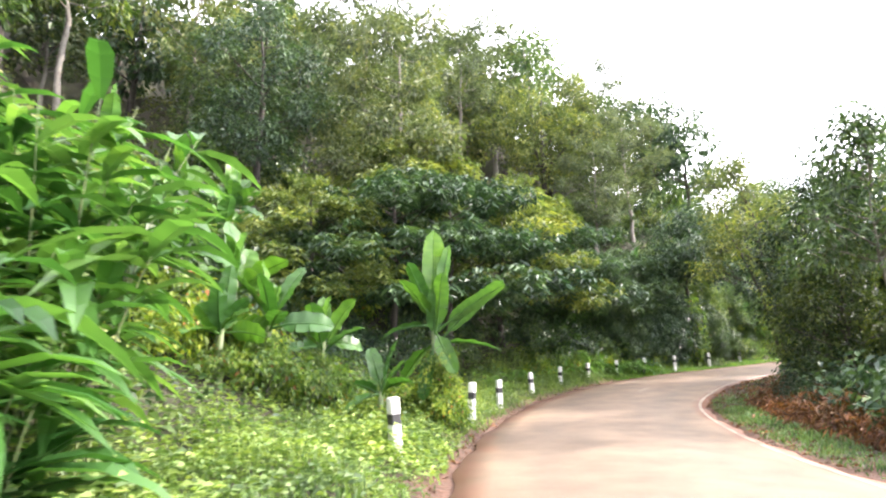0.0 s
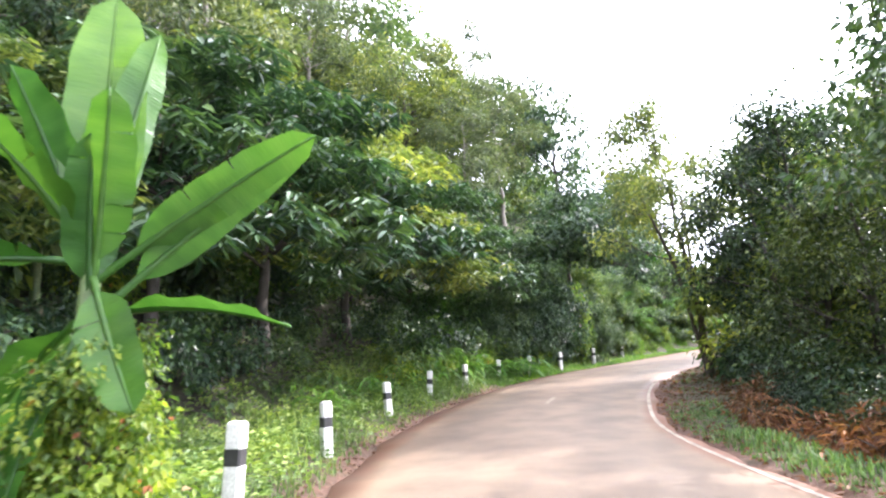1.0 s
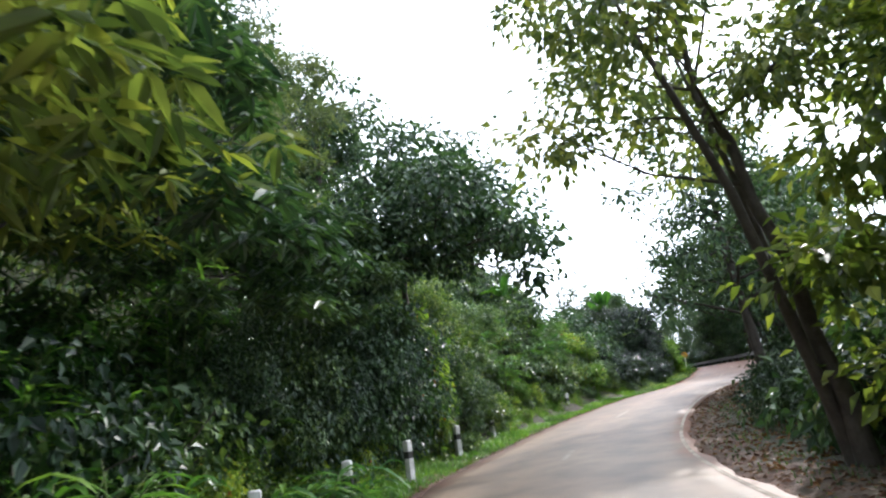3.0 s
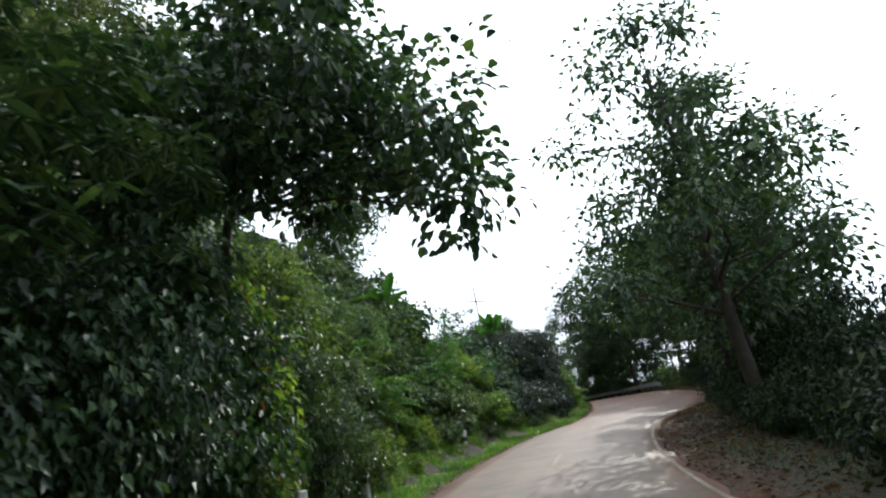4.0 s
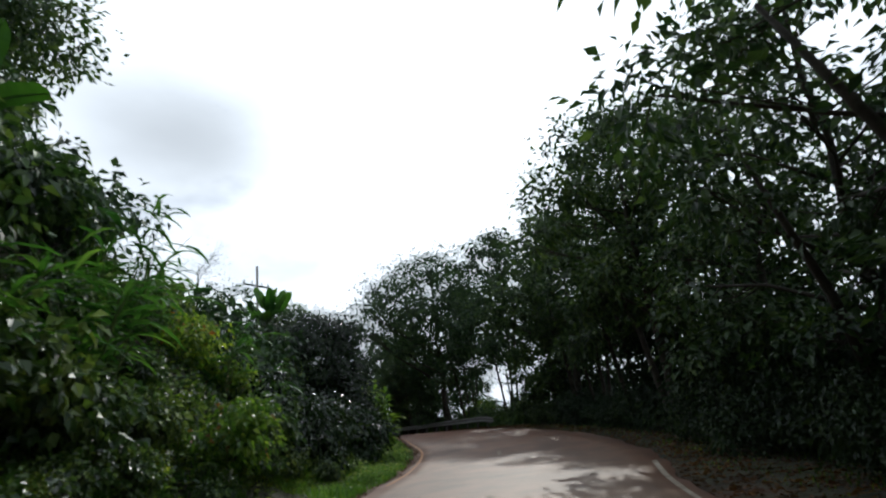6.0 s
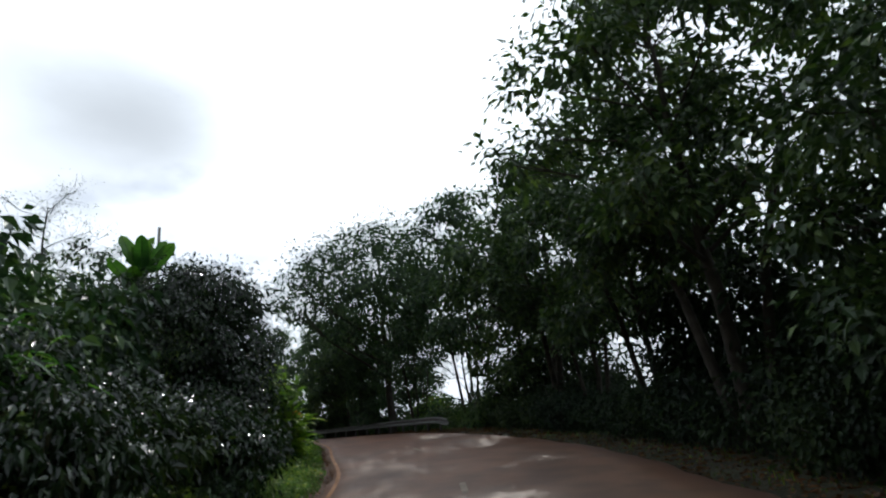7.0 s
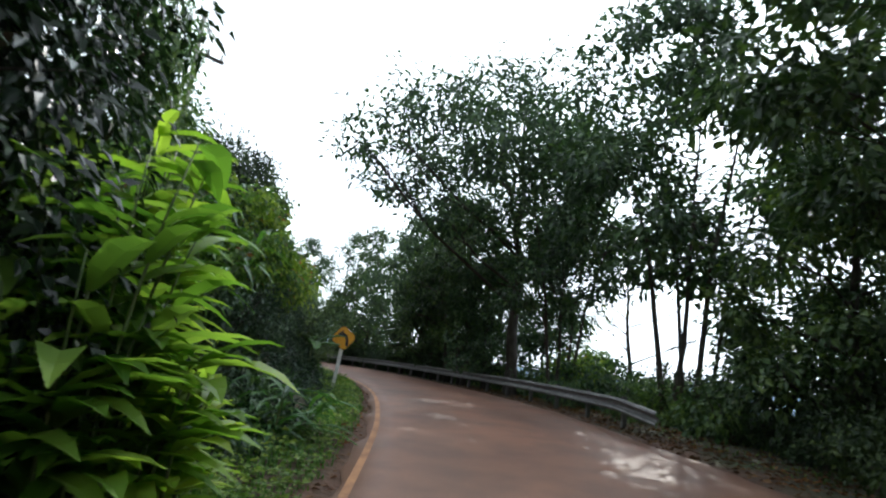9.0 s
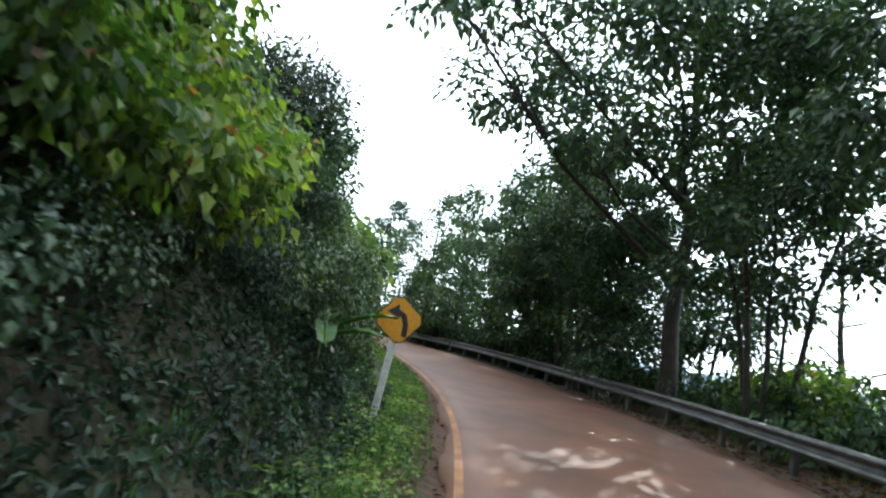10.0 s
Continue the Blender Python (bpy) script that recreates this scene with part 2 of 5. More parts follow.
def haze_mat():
    # air haze is painted: blue-grey base colour, with emission to lift the hills
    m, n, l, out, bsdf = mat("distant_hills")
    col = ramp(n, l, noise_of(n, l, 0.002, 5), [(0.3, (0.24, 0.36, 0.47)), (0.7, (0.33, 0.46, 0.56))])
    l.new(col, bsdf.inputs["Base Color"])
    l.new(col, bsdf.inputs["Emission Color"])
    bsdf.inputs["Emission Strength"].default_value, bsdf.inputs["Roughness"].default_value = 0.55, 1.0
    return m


GROUND, ROAD, HAZE = ground_mat(), road_mat(), haze_mat()

# ---- the lie of the land ----
CENTRE = [(2, -60), (2, -15), (2.3, 0), (2.6, 7), (3.4, 12.2), (5.1, 18.0), (7.2, 21.9), (10.3, 26.2), (14.5, 30.5), (19.2, 33.9),
          (25.6, 37.4), (32.5, 40.0), (38.6, 41.5), (43.3, 43.1), (48.2, 45.7), (54.0, 48.9), (60.2, 53.2), (66.4, 59.0), (73.6, 67.2), (78.8, 76.4), (81.4, 88), (82.4, 102), (82, 124), (78, 156)]
LEVEL = [0, 0, 0, -0.06, -0.1, -0.05, 0.1, 0.28, 0.44, 0.62, 0.98, 1.38, 1.64, 1.98, 2.32, 2.66, 2.88, 3.05, 3.25, 3.4, 3.5, 3.5, 3.5]
HALF = 2.6


def smooth_line(points, step):
    """A rounded line through the points, cut into even steps."""
    p = np.array(points, float)
    p = np.vstack([2 * p[0] - p[1], p, 2 * p[-1] - p[-2]])
    out = []
    for i in range(1, len(p) - 2):
        n = max(2, int(np.linalg.norm(p[i + 1][:2] - p[i][:2]) / step))
        for k in range(n):
            t = k / n
            a = 0.5 * (2 * p[i] + (p[i + 1] - p[i - 1]) * t + (2 * p[i - 1] - 5 * p[i] + 4 * p[i + 1] - p[i + 2]) * t * t + (3 * p[i] - p[i - 1] - 3 * p[i + 1] + p[i + 2]) * t ** 3)
            out.append(a)
    return np.array(out + [p[-2]])


LINE = smooth_line([(x, y, z) for (x, y), z in zip(CENTRE, LEVEL)], 0.5)
TAN = np.gradient(LINE[:, :2], axis=0)
TAN /= np.linalg.norm(TAN, axis=1)[:, None]
ARC = np.concatenate([[0], np.cumsum(np.linalg.norm(np.diff(LINE[:, :2], axis=0), axis=1))])


def ease(v, a, b):
    t = np.clip((v - a) / (b - a), 0, 1)
    return t * t * (3 - 2 * t)


START = int(np.argmin(np.abs(LINE[:, 1])))
# the road widens on the valley side where it starts to swing back
WIDER = 1.0 * ease(ARC - ARC[START], 50, 60) * (1 - ease(ARC - ARC[START], 69, 79))


def nearest(x, y):
    """Row of LINE next to each place, and how far right of the road's middle it lies."""
    x, y = np.atleast_1d(np.asarray(x, float)), np.atleast_1d(np.asarray(y, float))
    k, d = np.empty(len(x), int), np.empty(len(x))
    for a in range(0, len(x), 8000):
        dx, dy = x[a:a + 8000, None] - LINE[:, 0], y[a:a + 8000, None] - LINE[:, 1]
        q = (dx * dx + dy * dy).argmin(1)
        r = np.arange(len(q))
        dx, dy = dx[r, q], dy[r, q]
        side = dx * TAN[q, 1] - dy * TAN[q, 0]
        k[a:a + 8000], d[a:a + 8000] = q, np.sign(side) * np.hypot(dx, dy)
    return k, d


def waves(x, y):
    return (np.sin(x * 0.31 + 1.3 * np.sin(y * 0.17)) + np.sin(y * 0.27 + 1.1 * np.sin(x * 0.21)) + 0.6 * np.sin(x * 0.83 + y * 0.6) + 0.5 * np.sin(y * 0.97 - x * 0.4)) / 3


def land(x, y):
    """Height of the ground."""
    x, y = np.atleast_1d(np.asarray(x, float)), np.atleast_1d(np.asarray(y, float))
    k, d = nearest(x, y)
    z, w = LINE[k, 2].copy(), waves(x, y)
    px, py = LINE[k, 0], LINE[k, 1]
    # uphill side
    u = np.maximum(-d - HALF, 0)
    verge = 3.4 - 2.2 * ease(py, 16, 30)
    steep = 0.62 + 0.18 * ease(px, 12, 20) - 0.42 * ease(px, 33, 42)
    bank = np.maximum(u - verge, 0)
    wall = np.minimum(bank, 1.6) * 1.3 * ease(px, 49.5, 53) + np.minimum(bank, 4.5) * 0.62 * ease(px, 17, 23) * (1 - ease(px, 32, 38))
    up = wall + np.minimum(bank, 9) * steep + np.clip(bank - 9, 0, 70) * (0.62 - 0.38 * ease(px, 26, 40)) + np.clip(bank - 79, 0, 600) * 0.03
    up = up * (1 + 0.16 * w * ease(bank, 1, 8)) + 0.05 * w * ease(u, 0.3, 2) + 0.26 * ease(u, 0.1, 1.3) * (1 - ease(py, 24, 32))
    # valley side
    d = np.where(d > 0, np.maximum(d - WIDER[k], np.minimum(d, HALF * 0.5)), d)
    v = np.maximum(d - HALF, 0)
    drop = np.maximum(v - 3.2, 0)
    down = np.minimum(drop, 60) * 0.42 + np.clip(drop - 60, 0, 500) * 0.16
    down = down * (1 + 0.12 * w * ease(drop, 1, 10)) - 0.05 * w * ease(v, 0.3, 2)
    z = z + np.where(d < 0, up, -down)
    return z - 0.14 * (1 - ease(np.abs(d), HALF - 0.25, HALF + 0.25)) - 0.015


def at(x, y, rise=0.0):
    return (x, y, float(land(x, y)[0]) + rise)


def beside(along, off):
    """A place by its way along the road from the start, and its metres right of the middle."""
    i = int(np.argmin(np.abs(ARC - ARC[START] - along)))
    return LINE[i, 0] + TAN[i, 1] * off, LINE[i, 1] - TAN[i, 0] * off



# ---- mesh helpers ----
def mesh_of(name, verts, faces, material, smooth=False):
    me = bpy.data.meshes.new(name)
    me.from_pydata(np.asarray(verts, float).tolist(), [], faces.tolist() if isinstance(faces, np.ndarray) else faces)
    me.materials.append(material)
    if smooth:
        me.polygons.foreach_set("use_smooth", [True] * len(me.polygons))
    me.update()
    return me


def part(name, me, parent, label=""):
    ob = new(name, me)
    ob.parent = parent
    return tagged(ob, label)


def thing(name, place, label, category, group="", turn=0.0, size=1.0):
    ob = new(name)
    ob.matrix_basis = Matrix.LocRotScale(place, Euler((0, 0, turn)), (size, size, size))
    return tagged(ob, label, category, group)


class Bag:
    """Vertices and faces that gather into one mesh."""
    def __init__(self):
        self.v, self.f, self.n = [], [], 0

    def add(self, v, f):
        self.v.append(np.asarray(v, float))
        self.f += [tuple(int(i) + self.n for i in q) for q in f]
        self.n += len(v)

    def mesh(self, name, material, smooth=False):
        return mesh_of(name, np.vstack(self.v), self.f, material, smooth)


def tube(bag, line, radii, sides=6, cap=True):
    line = [Vector(p) for p in line]
    vs, fs = [], []
    for i, p in enumerate(line):
        d = (line[min(i + 1, len(line) - 1)] - line[max(i - 1, 0)]).normalized()
        a = d.cross(Vector((0.31, 0.95, 0.05))).normalized()
        b = d.cross(a)
        for s in range(sides):
            g = 2 * math.pi * s / sides
            vs.append(tuple(p + (a * math.cos(g) + b * math.sin(g)) * radii[i]))
    for i in range(len(line) - 1):
        for s in range(sides):
            fs.append((i * sides + s, i * sides + (s + 1) % sides, (i + 1) * sides + (s + 1) % sides, (i + 1) * sides + s))
    if cap:
        fs.append(tuple(range((len(line) - 1) * sides, len(line) * sides)))
    bag.add(vs, fs)


def box(bag, centre, size, turn=None):
    c, s = Vector(centre), Vector(size) / 2
    vs = [Vector((x, y, z)) for x in (-s.x, s.x) for y in (-s.y, s.y) for z in (-s.z, s.z)]
    if turn is not None:
        vs = [turn @ v for v in vs]
    bag.add([tuple(c + v) for v in vs], [(0, 1, 3, 2), (4, 6, 7, 5), (0, 4, 5, 1), (2, 3, 7, 6), (0, 2, 6, 4), (1, 5, 7, 3)])


def unit(a):
    return a / np.maximum(np.linalg.norm(a, axis=1), 1e-6)[:, None]


def leaf_blades(rng, points, along, length, width, fold=0.18, sag=0.0, style=0, face=None):
    """Leaves at the points, each along its direction and, where face is given, with its upper side turned that way: two folded halves, or rounded ones with (style 1) or without (style 2) a midrib. Returns vertices and faces."""
    n = len(points)
    length = length * rng.uniform(0.65, 1.3, n)[:, None]
    along = unit(along)
    up = (np.array([[0, 0, 1.0]]) if face is None else unit(face)) + rng.normal(0, 0.45 if face is None else 0.32, (n, 3))
    side = unit(np.cross(along, up))
    nor = np.cross(side, along)
    w = width * length / 2
    low = np.array([[0, 0, -1.0]]) * sag * length
    raised = nor * fold * w * 2
    if style == 0:
        v = np.stack([points, points + along * length * 0.42 + side * w + raised, points + along * length + low, points + along * length * 0.42 - side * w + raised], 1)
        rows = [[0, 1, 2], [0, 2, 3]]
    elif style == 2:
        m1, m2 = points + along * length * 0.28, points + along * length * 0.68 + low * 0.4
        v = np.stack([points, m1 + side * w * 0.9 + raised, m2 + side * w * 0.75 + raised * 0.6, points + along * length + low, m2 - side * w * 0.75 + raised * 0.6, m1 - side * w * 0.9 + raised], 1)
        rows = [[0, 1, 2], [0, 2, 3], [0, 3, 4], [0, 4, 5]]
    else:
        m1, m2 = points + along * length * 0.30 + low * 0.05, points + along * length * 0.66 + low * 0.4
        v = np.stack([points, m1 + side * w * 0.9 + raised, m1, m1 - side * w * 0.9 + raised, m2 + side * w * 0.8 + raised, m2, m2 - side * w * 0.8 + raised, points + along * length + low], 1)
        rows = [[0, 1, 2], [0, 2, 3], [1, 4, 5], [1, 5, 2], [2, 5, 6], [2, 6, 3], [4, 7, 5], [5, 7, 6]]
    i = np.arange(n)[:, None] * v.shape[1]
    f = np.concatenate([i + np.array([r]) for r in rows])
    return v.reshape(-1, 3), f


def clumped(rng, blobs, clumps, per, spread, hollow=0.55):
    """Places of leaves in small clumps that fill the blobs, and the clumps' middles."""
    size = np.array([b[3] * b[4] * b[5] for b in blobs]) ** (2 / 3)
    pick = rng.choice(len(blobs), clumps, p=size / size.sum())
    d = unit(rng.normal(0, 1, (clumps, 3)))
    r = (hollow + (1 - hollow) * rng.random(clumps) ** 0.6)[:, None]
    r = r * (1 + 0.22 * np.sin(d[:, :1] * 5.1 + d[:, 2:] * 3.7 + pick[:, None]))
    B = np.array(blobs)[pick]
    mid = B[:, :3] + d * r * B[:, 3:]
    c = rng.integers(0, clumps, clumps * per)
    p = mid[c] + rng.normal(0, spread, (clumps * per, 3)) * np.array([1, 1, 0.7])
    outward = unit((p - B[c, :3]) / B[c, 3:])
    return p, unit(p - mid[c]) * 0.75 + outward * 0.45, mid, pick, outward


def tree_mesh(seed, height, trunk_r, blobs, clumps, per, leaf, width, leaf_material, bark, spread=0.42, lean=(0, 0), droop=0.45, start=0.3, twigs=3, hollow=0.5, style=0, whorl=0.0, stems=()):
    """Meshes of a trunk with limbs and of a crown of leaf clumps, about a base at the origin."""
    rng = np.random.default_rng(seed)
    bag = Bag()
    top = Vector((lean[0], lean[1], height * 0.86))
    n = 9
    line = [Vector((top.x * (i / n) ** 1.3 + rng.normal(0, 0.05) * height * 0.12 * (i > 0), top.y * (i / n) ** 1.3 + rng.normal(0, 0.05) * height * 0.12 * (i > 0), top.z * i / n - 0.35 * (i == 0))) for i in range(n + 1)]
    radii = [trunk_r * (1.35 if i == 0 else 1.0) * (1 - 0.80 * i / n) for i in range(n + 1)]
    tube(bag, line, radii, 9)
    for ax, ay, bx, by, bz, r in stems:
        a, b = Vector((ax, ay, -0.35)), Vector((bx, by, bz))
        mid = a.lerp(b, 0.5) + Vector(((ax - bx) * 0.12, (ay - by) * 0.12, bz * 0.05))
        tube(bag, [a, a.lerp(mid, 0.5), mid, mid.lerp(b, 0.5), b], [r * 1.25, r, r * 0.82, r * 0.6, r * 0.3], 8)
    p, out, mid, pick, outward = clumped(rng, blobs, clumps, per, spread, hollow)
    for j, b in enumerate(blobs):
        c = Vector(b[:3])
        if whorl and c.z < height * 0.5:
            continue
        h = min(max((c.z - 0.45 * math.hypot(c.x, c.y)) / top.z, start), 0.95) * n
        i = int(h)
        a = line[i].lerp(line[min(i + 1, n)], h - i)
        r0 = max(trunk_r * (1 - 0.8 * h / n) * (0.40 if whorl else 0.46), 0.03)
        bend = a.lerp(c, 0.5) + Vector(rng.normal(0, 0.12, 3)) * (c - a).length * 0.5
        tube(bag, [a, a.lerp(bend, 0.5), bend, bend.lerp(c, 0.6), c], [r0, r0 * 0.8, r0 * 0.6, r0 * 0.45, r0 * 0.28], 6)
        own = mid[pick == j][:twigs * 4]
        for q in own[:twigs * 2]:
            q = Vector(q)
            w = bend.lerp(c, float(rng.random()))
            k = w.lerp(q, 0.5) + Vector(rng.normal(0, 0.15, 3))
            tube(bag, [w, k, q], [r0 * 0.34, r0 * 0.22, 0.008], 4)
    along = out + rng.normal(0, 0.4, p.shape) + np.array([0, 0, -droop])
    if whorl:
        # leaves in rosettes at the tips of the twigs, spread like fingers and drooping
        n = len(p)
        c = np.arange(n) % len(mid)
        g = (np.arange(n) // len(mid)) * 2 * math.pi / per + c * 1.7 + rng.normal(0, 0.22, n)
        along = np.stack([np.cos(g), np.sin(g), rng.normal(-whorl, 0.18, n)], 1)
        p = mid[c] + along * 0.05 + rng.normal(0, spread, (n, 3))
        outward = outward * 0
    v, f = leaf_blades(rng, p, along, leaf, width, 0.2, 0.12, style, outward * 0.8 + np.array([0, 0, 0.6]))
    return bag.mesh("trunk", bark, True), mesh_of("crown", v, f, leaf_material)


def plant_tree(name, meshes, place, label, category="tree", group="", turn=0.0, size=1.0):
    t = thing(name, place, label, category, group, turn, size)
    part("trunk", meshes[0], t)
    part("crown", meshes[1], t)
    return t

# ---- ground, road, distance ----
def build_ground():
    def ticks(a, b):
        fine = np.arange(a, b + 0.01, 0.8)
        grow = np.cumsum(0.8 * 1.14 ** np.arange(1, 54))
        return np.concatenate([a - grow[::-1], fine, b + grow])
    xs, ys = ticks(-9, 72), ticks(-6, 72)
    xs, ys = xs[np.abs(xs) < 4200], ys[np.abs(ys) < 4200]
    gx, gy = np.meshgrid(xs, ys)
    x, y = gx.ravel(), gy.ravel()
    v = np.stack([x, y, land(x, y)], 1)
    w, h = len(xs), len(ys)
    i = (np.arange(h - 1)[:, None] * w + np.arange(w - 1)).ravel()
    f = np.stack([i, i + 1, i + 1 + w, i + w], 1)
    me = mesh_of("ground", v, f, GROUND, True)
    layer = me.uv_layers.new(name="UVMap")
    k, d = nearest(x, y)
    corner = np.empty(len(me.loops), int)
    me.loops.foreach_get("vertex_index", corner)
    away = np.clip(np.abs(d) / 16, 0, 1)[corner]
    layer.data.foreach_set("uv", np.stack([away, away * 0], 1).ravel())
    tagged(new("ground", me), "steep forest hillside of dark soil and leaf litter", "ground", kind="structure")


def ribbon(name, offs, lift, material, first=None, last=None, skirt=0.0, gaps=None):
    """A strip along the road between offsets right of its middle, as (offset, lift) columns."""
    a = 0 if first is None else int(np.argmin(np.abs(ARC - ARC[START] - first)))
    b = len(LINE) if last is None else int(np.argmin(np.abs(ARC - ARC[START] - last)))
    rows = np.arange(a, b)
    cols = [(offs[0], -skirt)] * (skirt > 0) + [(o, lift) for o in offs] + [(offs[-1], -skirt)] * (skirt > 0)
    v, uv = [], []
    for r in rows:
        edge = 0.05 * math.sin(ARC[r] * 1.9) + 0.04 * math.sin(ARC[r] * 4.3 + 1)
        for o, h in cols:
            wob = edge * (abs(o) > HALF - 0.1) + WIDER[r] * max(o, 0) / HALF * (len(offs) > 2 or o > 2)
            v.append((LINE[r, 0] + TAN[r, 1] * (o + wob), LINE[r, 1] - TAN[r, 0] * (o + wob), LINE[r, 2] + h - 0.012 * abs(o) ** 1.5 * (skirt > 0) - 0.012 * abs(o) ** 1.5 * (skirt == 0)))
            uv.append((o / (2 * HALF) + 0.5, ARC[r]))
    w = len(cols)
    f = [(i * w + j, i * w + j + 1, (i + 1) * w + j + 1, (i + 1) * w + j) for i in range(len(rows) - 1) if not gaps or gaps(ARC[rows[i]] - ARC[START]) for j in range(w - 1)]
    me = mesh_of(name, v, f, material, True)
    layer = me.uv_layers.new(name="UVMap")
    for loop in me.loops:
        layer.data[loop.index].uv = uv[loop.vertex_index]
    return me


def build_road():
    tagged(new("road", ribbon("road", list(np.linspace(-HALF, HALF, 11)), 0.03, ROAD, -45, 150, 0.3)), "narrow concrete road, pale and dusted with red soil", "road", kind="structure")
    tagged(new("road_line_edge", ribbon("road_line_edge", [HALF - 0.20, HALF - 0.12], 0.035, LINE_WHITE, -20, 58)), "worn white edge line painted along the road", "road marking", kind="structure")
    tagged(new("road_line_edge", ribbon("road_line_edge", [-HALF + 0.10, -HALF + 0.19], 0.035, LINE_ORANGE, 58, 112)), "dirty orange edge line painted along the road", "road marking", kind="structure")
    ends = [((7.1, 21.8), (8.3, 23.6)), ((15.9, 31.6), (17.3, 32.6)), ((23.2, 36.2), (25.4, 37.3)), ((31.4, 39.6), (33.2, 40.3)), ((39.5, 41.7), (41.3, 42.3)), ((46.9, 44.9), (48.3, 45.8))]
    for p, q in ends:
        k, d = nearest([p[0], q[0]], [p[1], q[1]])
        a, b = ARC[k] - ARC[START]
        tagged(new("road_line_centre", ribbon("road_line_centre", [-0.06, 0.05], 0.035, LINE_WHITE, a, b)), "short worn white dash in the middle of the road", "road marking", "centre dashes", "structure")


def build_hills():
    rng = np.random.default_rng(5)
    bag = Bag()
    for dist, tall, seed in ((2600, 190, 1), (3600, 300, 4)):
        vs, fs = [], []
        n = 120
        for i in range(n + 1):
            g = radians(-110 + 150 * i / n)
            h = -130 + tall * (0.72 + 0.28 * math.sin(g * 5 + seed) + 0.10 * math.sin(g * 17 + seed * 2) + 0.05 * math.sin(g * 43))
            for r, z in ((dist - 500, -170), (dist, h), (dist + 600, -170)):
                vs.append((r * math.cos(g), r * math.sin(g), z))
        for i in range(n):
            for j in range(2):
                fs.append((i * 3 + j, i * 3 + j + 1, i * 3 + j + 4, i * 3 + j + 3))
        bag.add(vs, fs)
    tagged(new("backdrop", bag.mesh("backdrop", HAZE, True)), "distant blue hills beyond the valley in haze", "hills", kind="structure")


build_ground()
build_road()
build_hills()

# ---- roadside furniture ----
def build_guide_post():
    """A square concrete post with a chamfered head: white with one black band."""
    t = thing("guide_post", (0, 0, 0), "white concrete guide post with a black band in the grass", "guide post", "guide posts along the verge")
    def block(z0, z1, half, top=False):
        bag = Bag()
        rings = [(z0, half), (z1 - (0.02 if top else 0), half)] + ([(z1, half - 0.02)] if top else [])
        vs = []
        c = 0.016
        for z, h in rings:
            vs += [(h - c, -h, z), (h, -h + c, z), (h, h - c, z), (h - c, h, z), (-h + c, h, z), (-h, h - c, z), (-h, -h + c, z), (-h + c, -h, z)]
        fs = [(r * 8 + s, r * 8 + (s + 1) % 8, r * 8 + 8 + (s + 1) % 8, r * 8 + 8 + s) for r in range(len(rings) - 1) for s in range(8)]
        fs.append(tuple(range(len(vs) - 8, len(vs))))
        bag.add(vs, fs)
        return bag
    part("shaft", block(-0.60, 0.31, 0.078).mesh("shaft", PAINT_WHITE), t)
    part("band", block(0.31, 0.46, 0.081).mesh("band", PAINT_BLACK), t, "black painted band")
    part("head", block(0.46, 0.70, 0.078, True).mesh("head", PAINT_WHITE), t)
    return t


POSTS = [(-2.6, 3.2), (-0.75, 8.7), (0.6, 14.0), (1.6, 17.6), (3.2, 21.8), (4.9, 25.0), (6.7, 27.4), (8.7, 29.6), (10.8, 31.6), (13.4, 34.0), (16.6, 36.6),
         (19.6, 38.7), (27.6, 42.7), (31.2, 44.1), (34.2, 45.2), (36.9, 46.1)]
post = build_guide_post()
prng = random.Random(4)
for i, (x, y) in enumerate(POSTS):
    row = int(nearest(x, y)[0][0])
    m = Matrix.Translation((x, y, float(LINE[row, 2]) + (0.32 if i < 3 else 0.2))) @ Euler((radians(prng.uniform(-3, 3)), radians(prng.uniform(-3, 3)), radians(prng.uniform(0, 90)))).to_matrix().to_4x4()
    if i == 0:
        post.matrix_basis = m
    else:
        copy_thing(post, m)


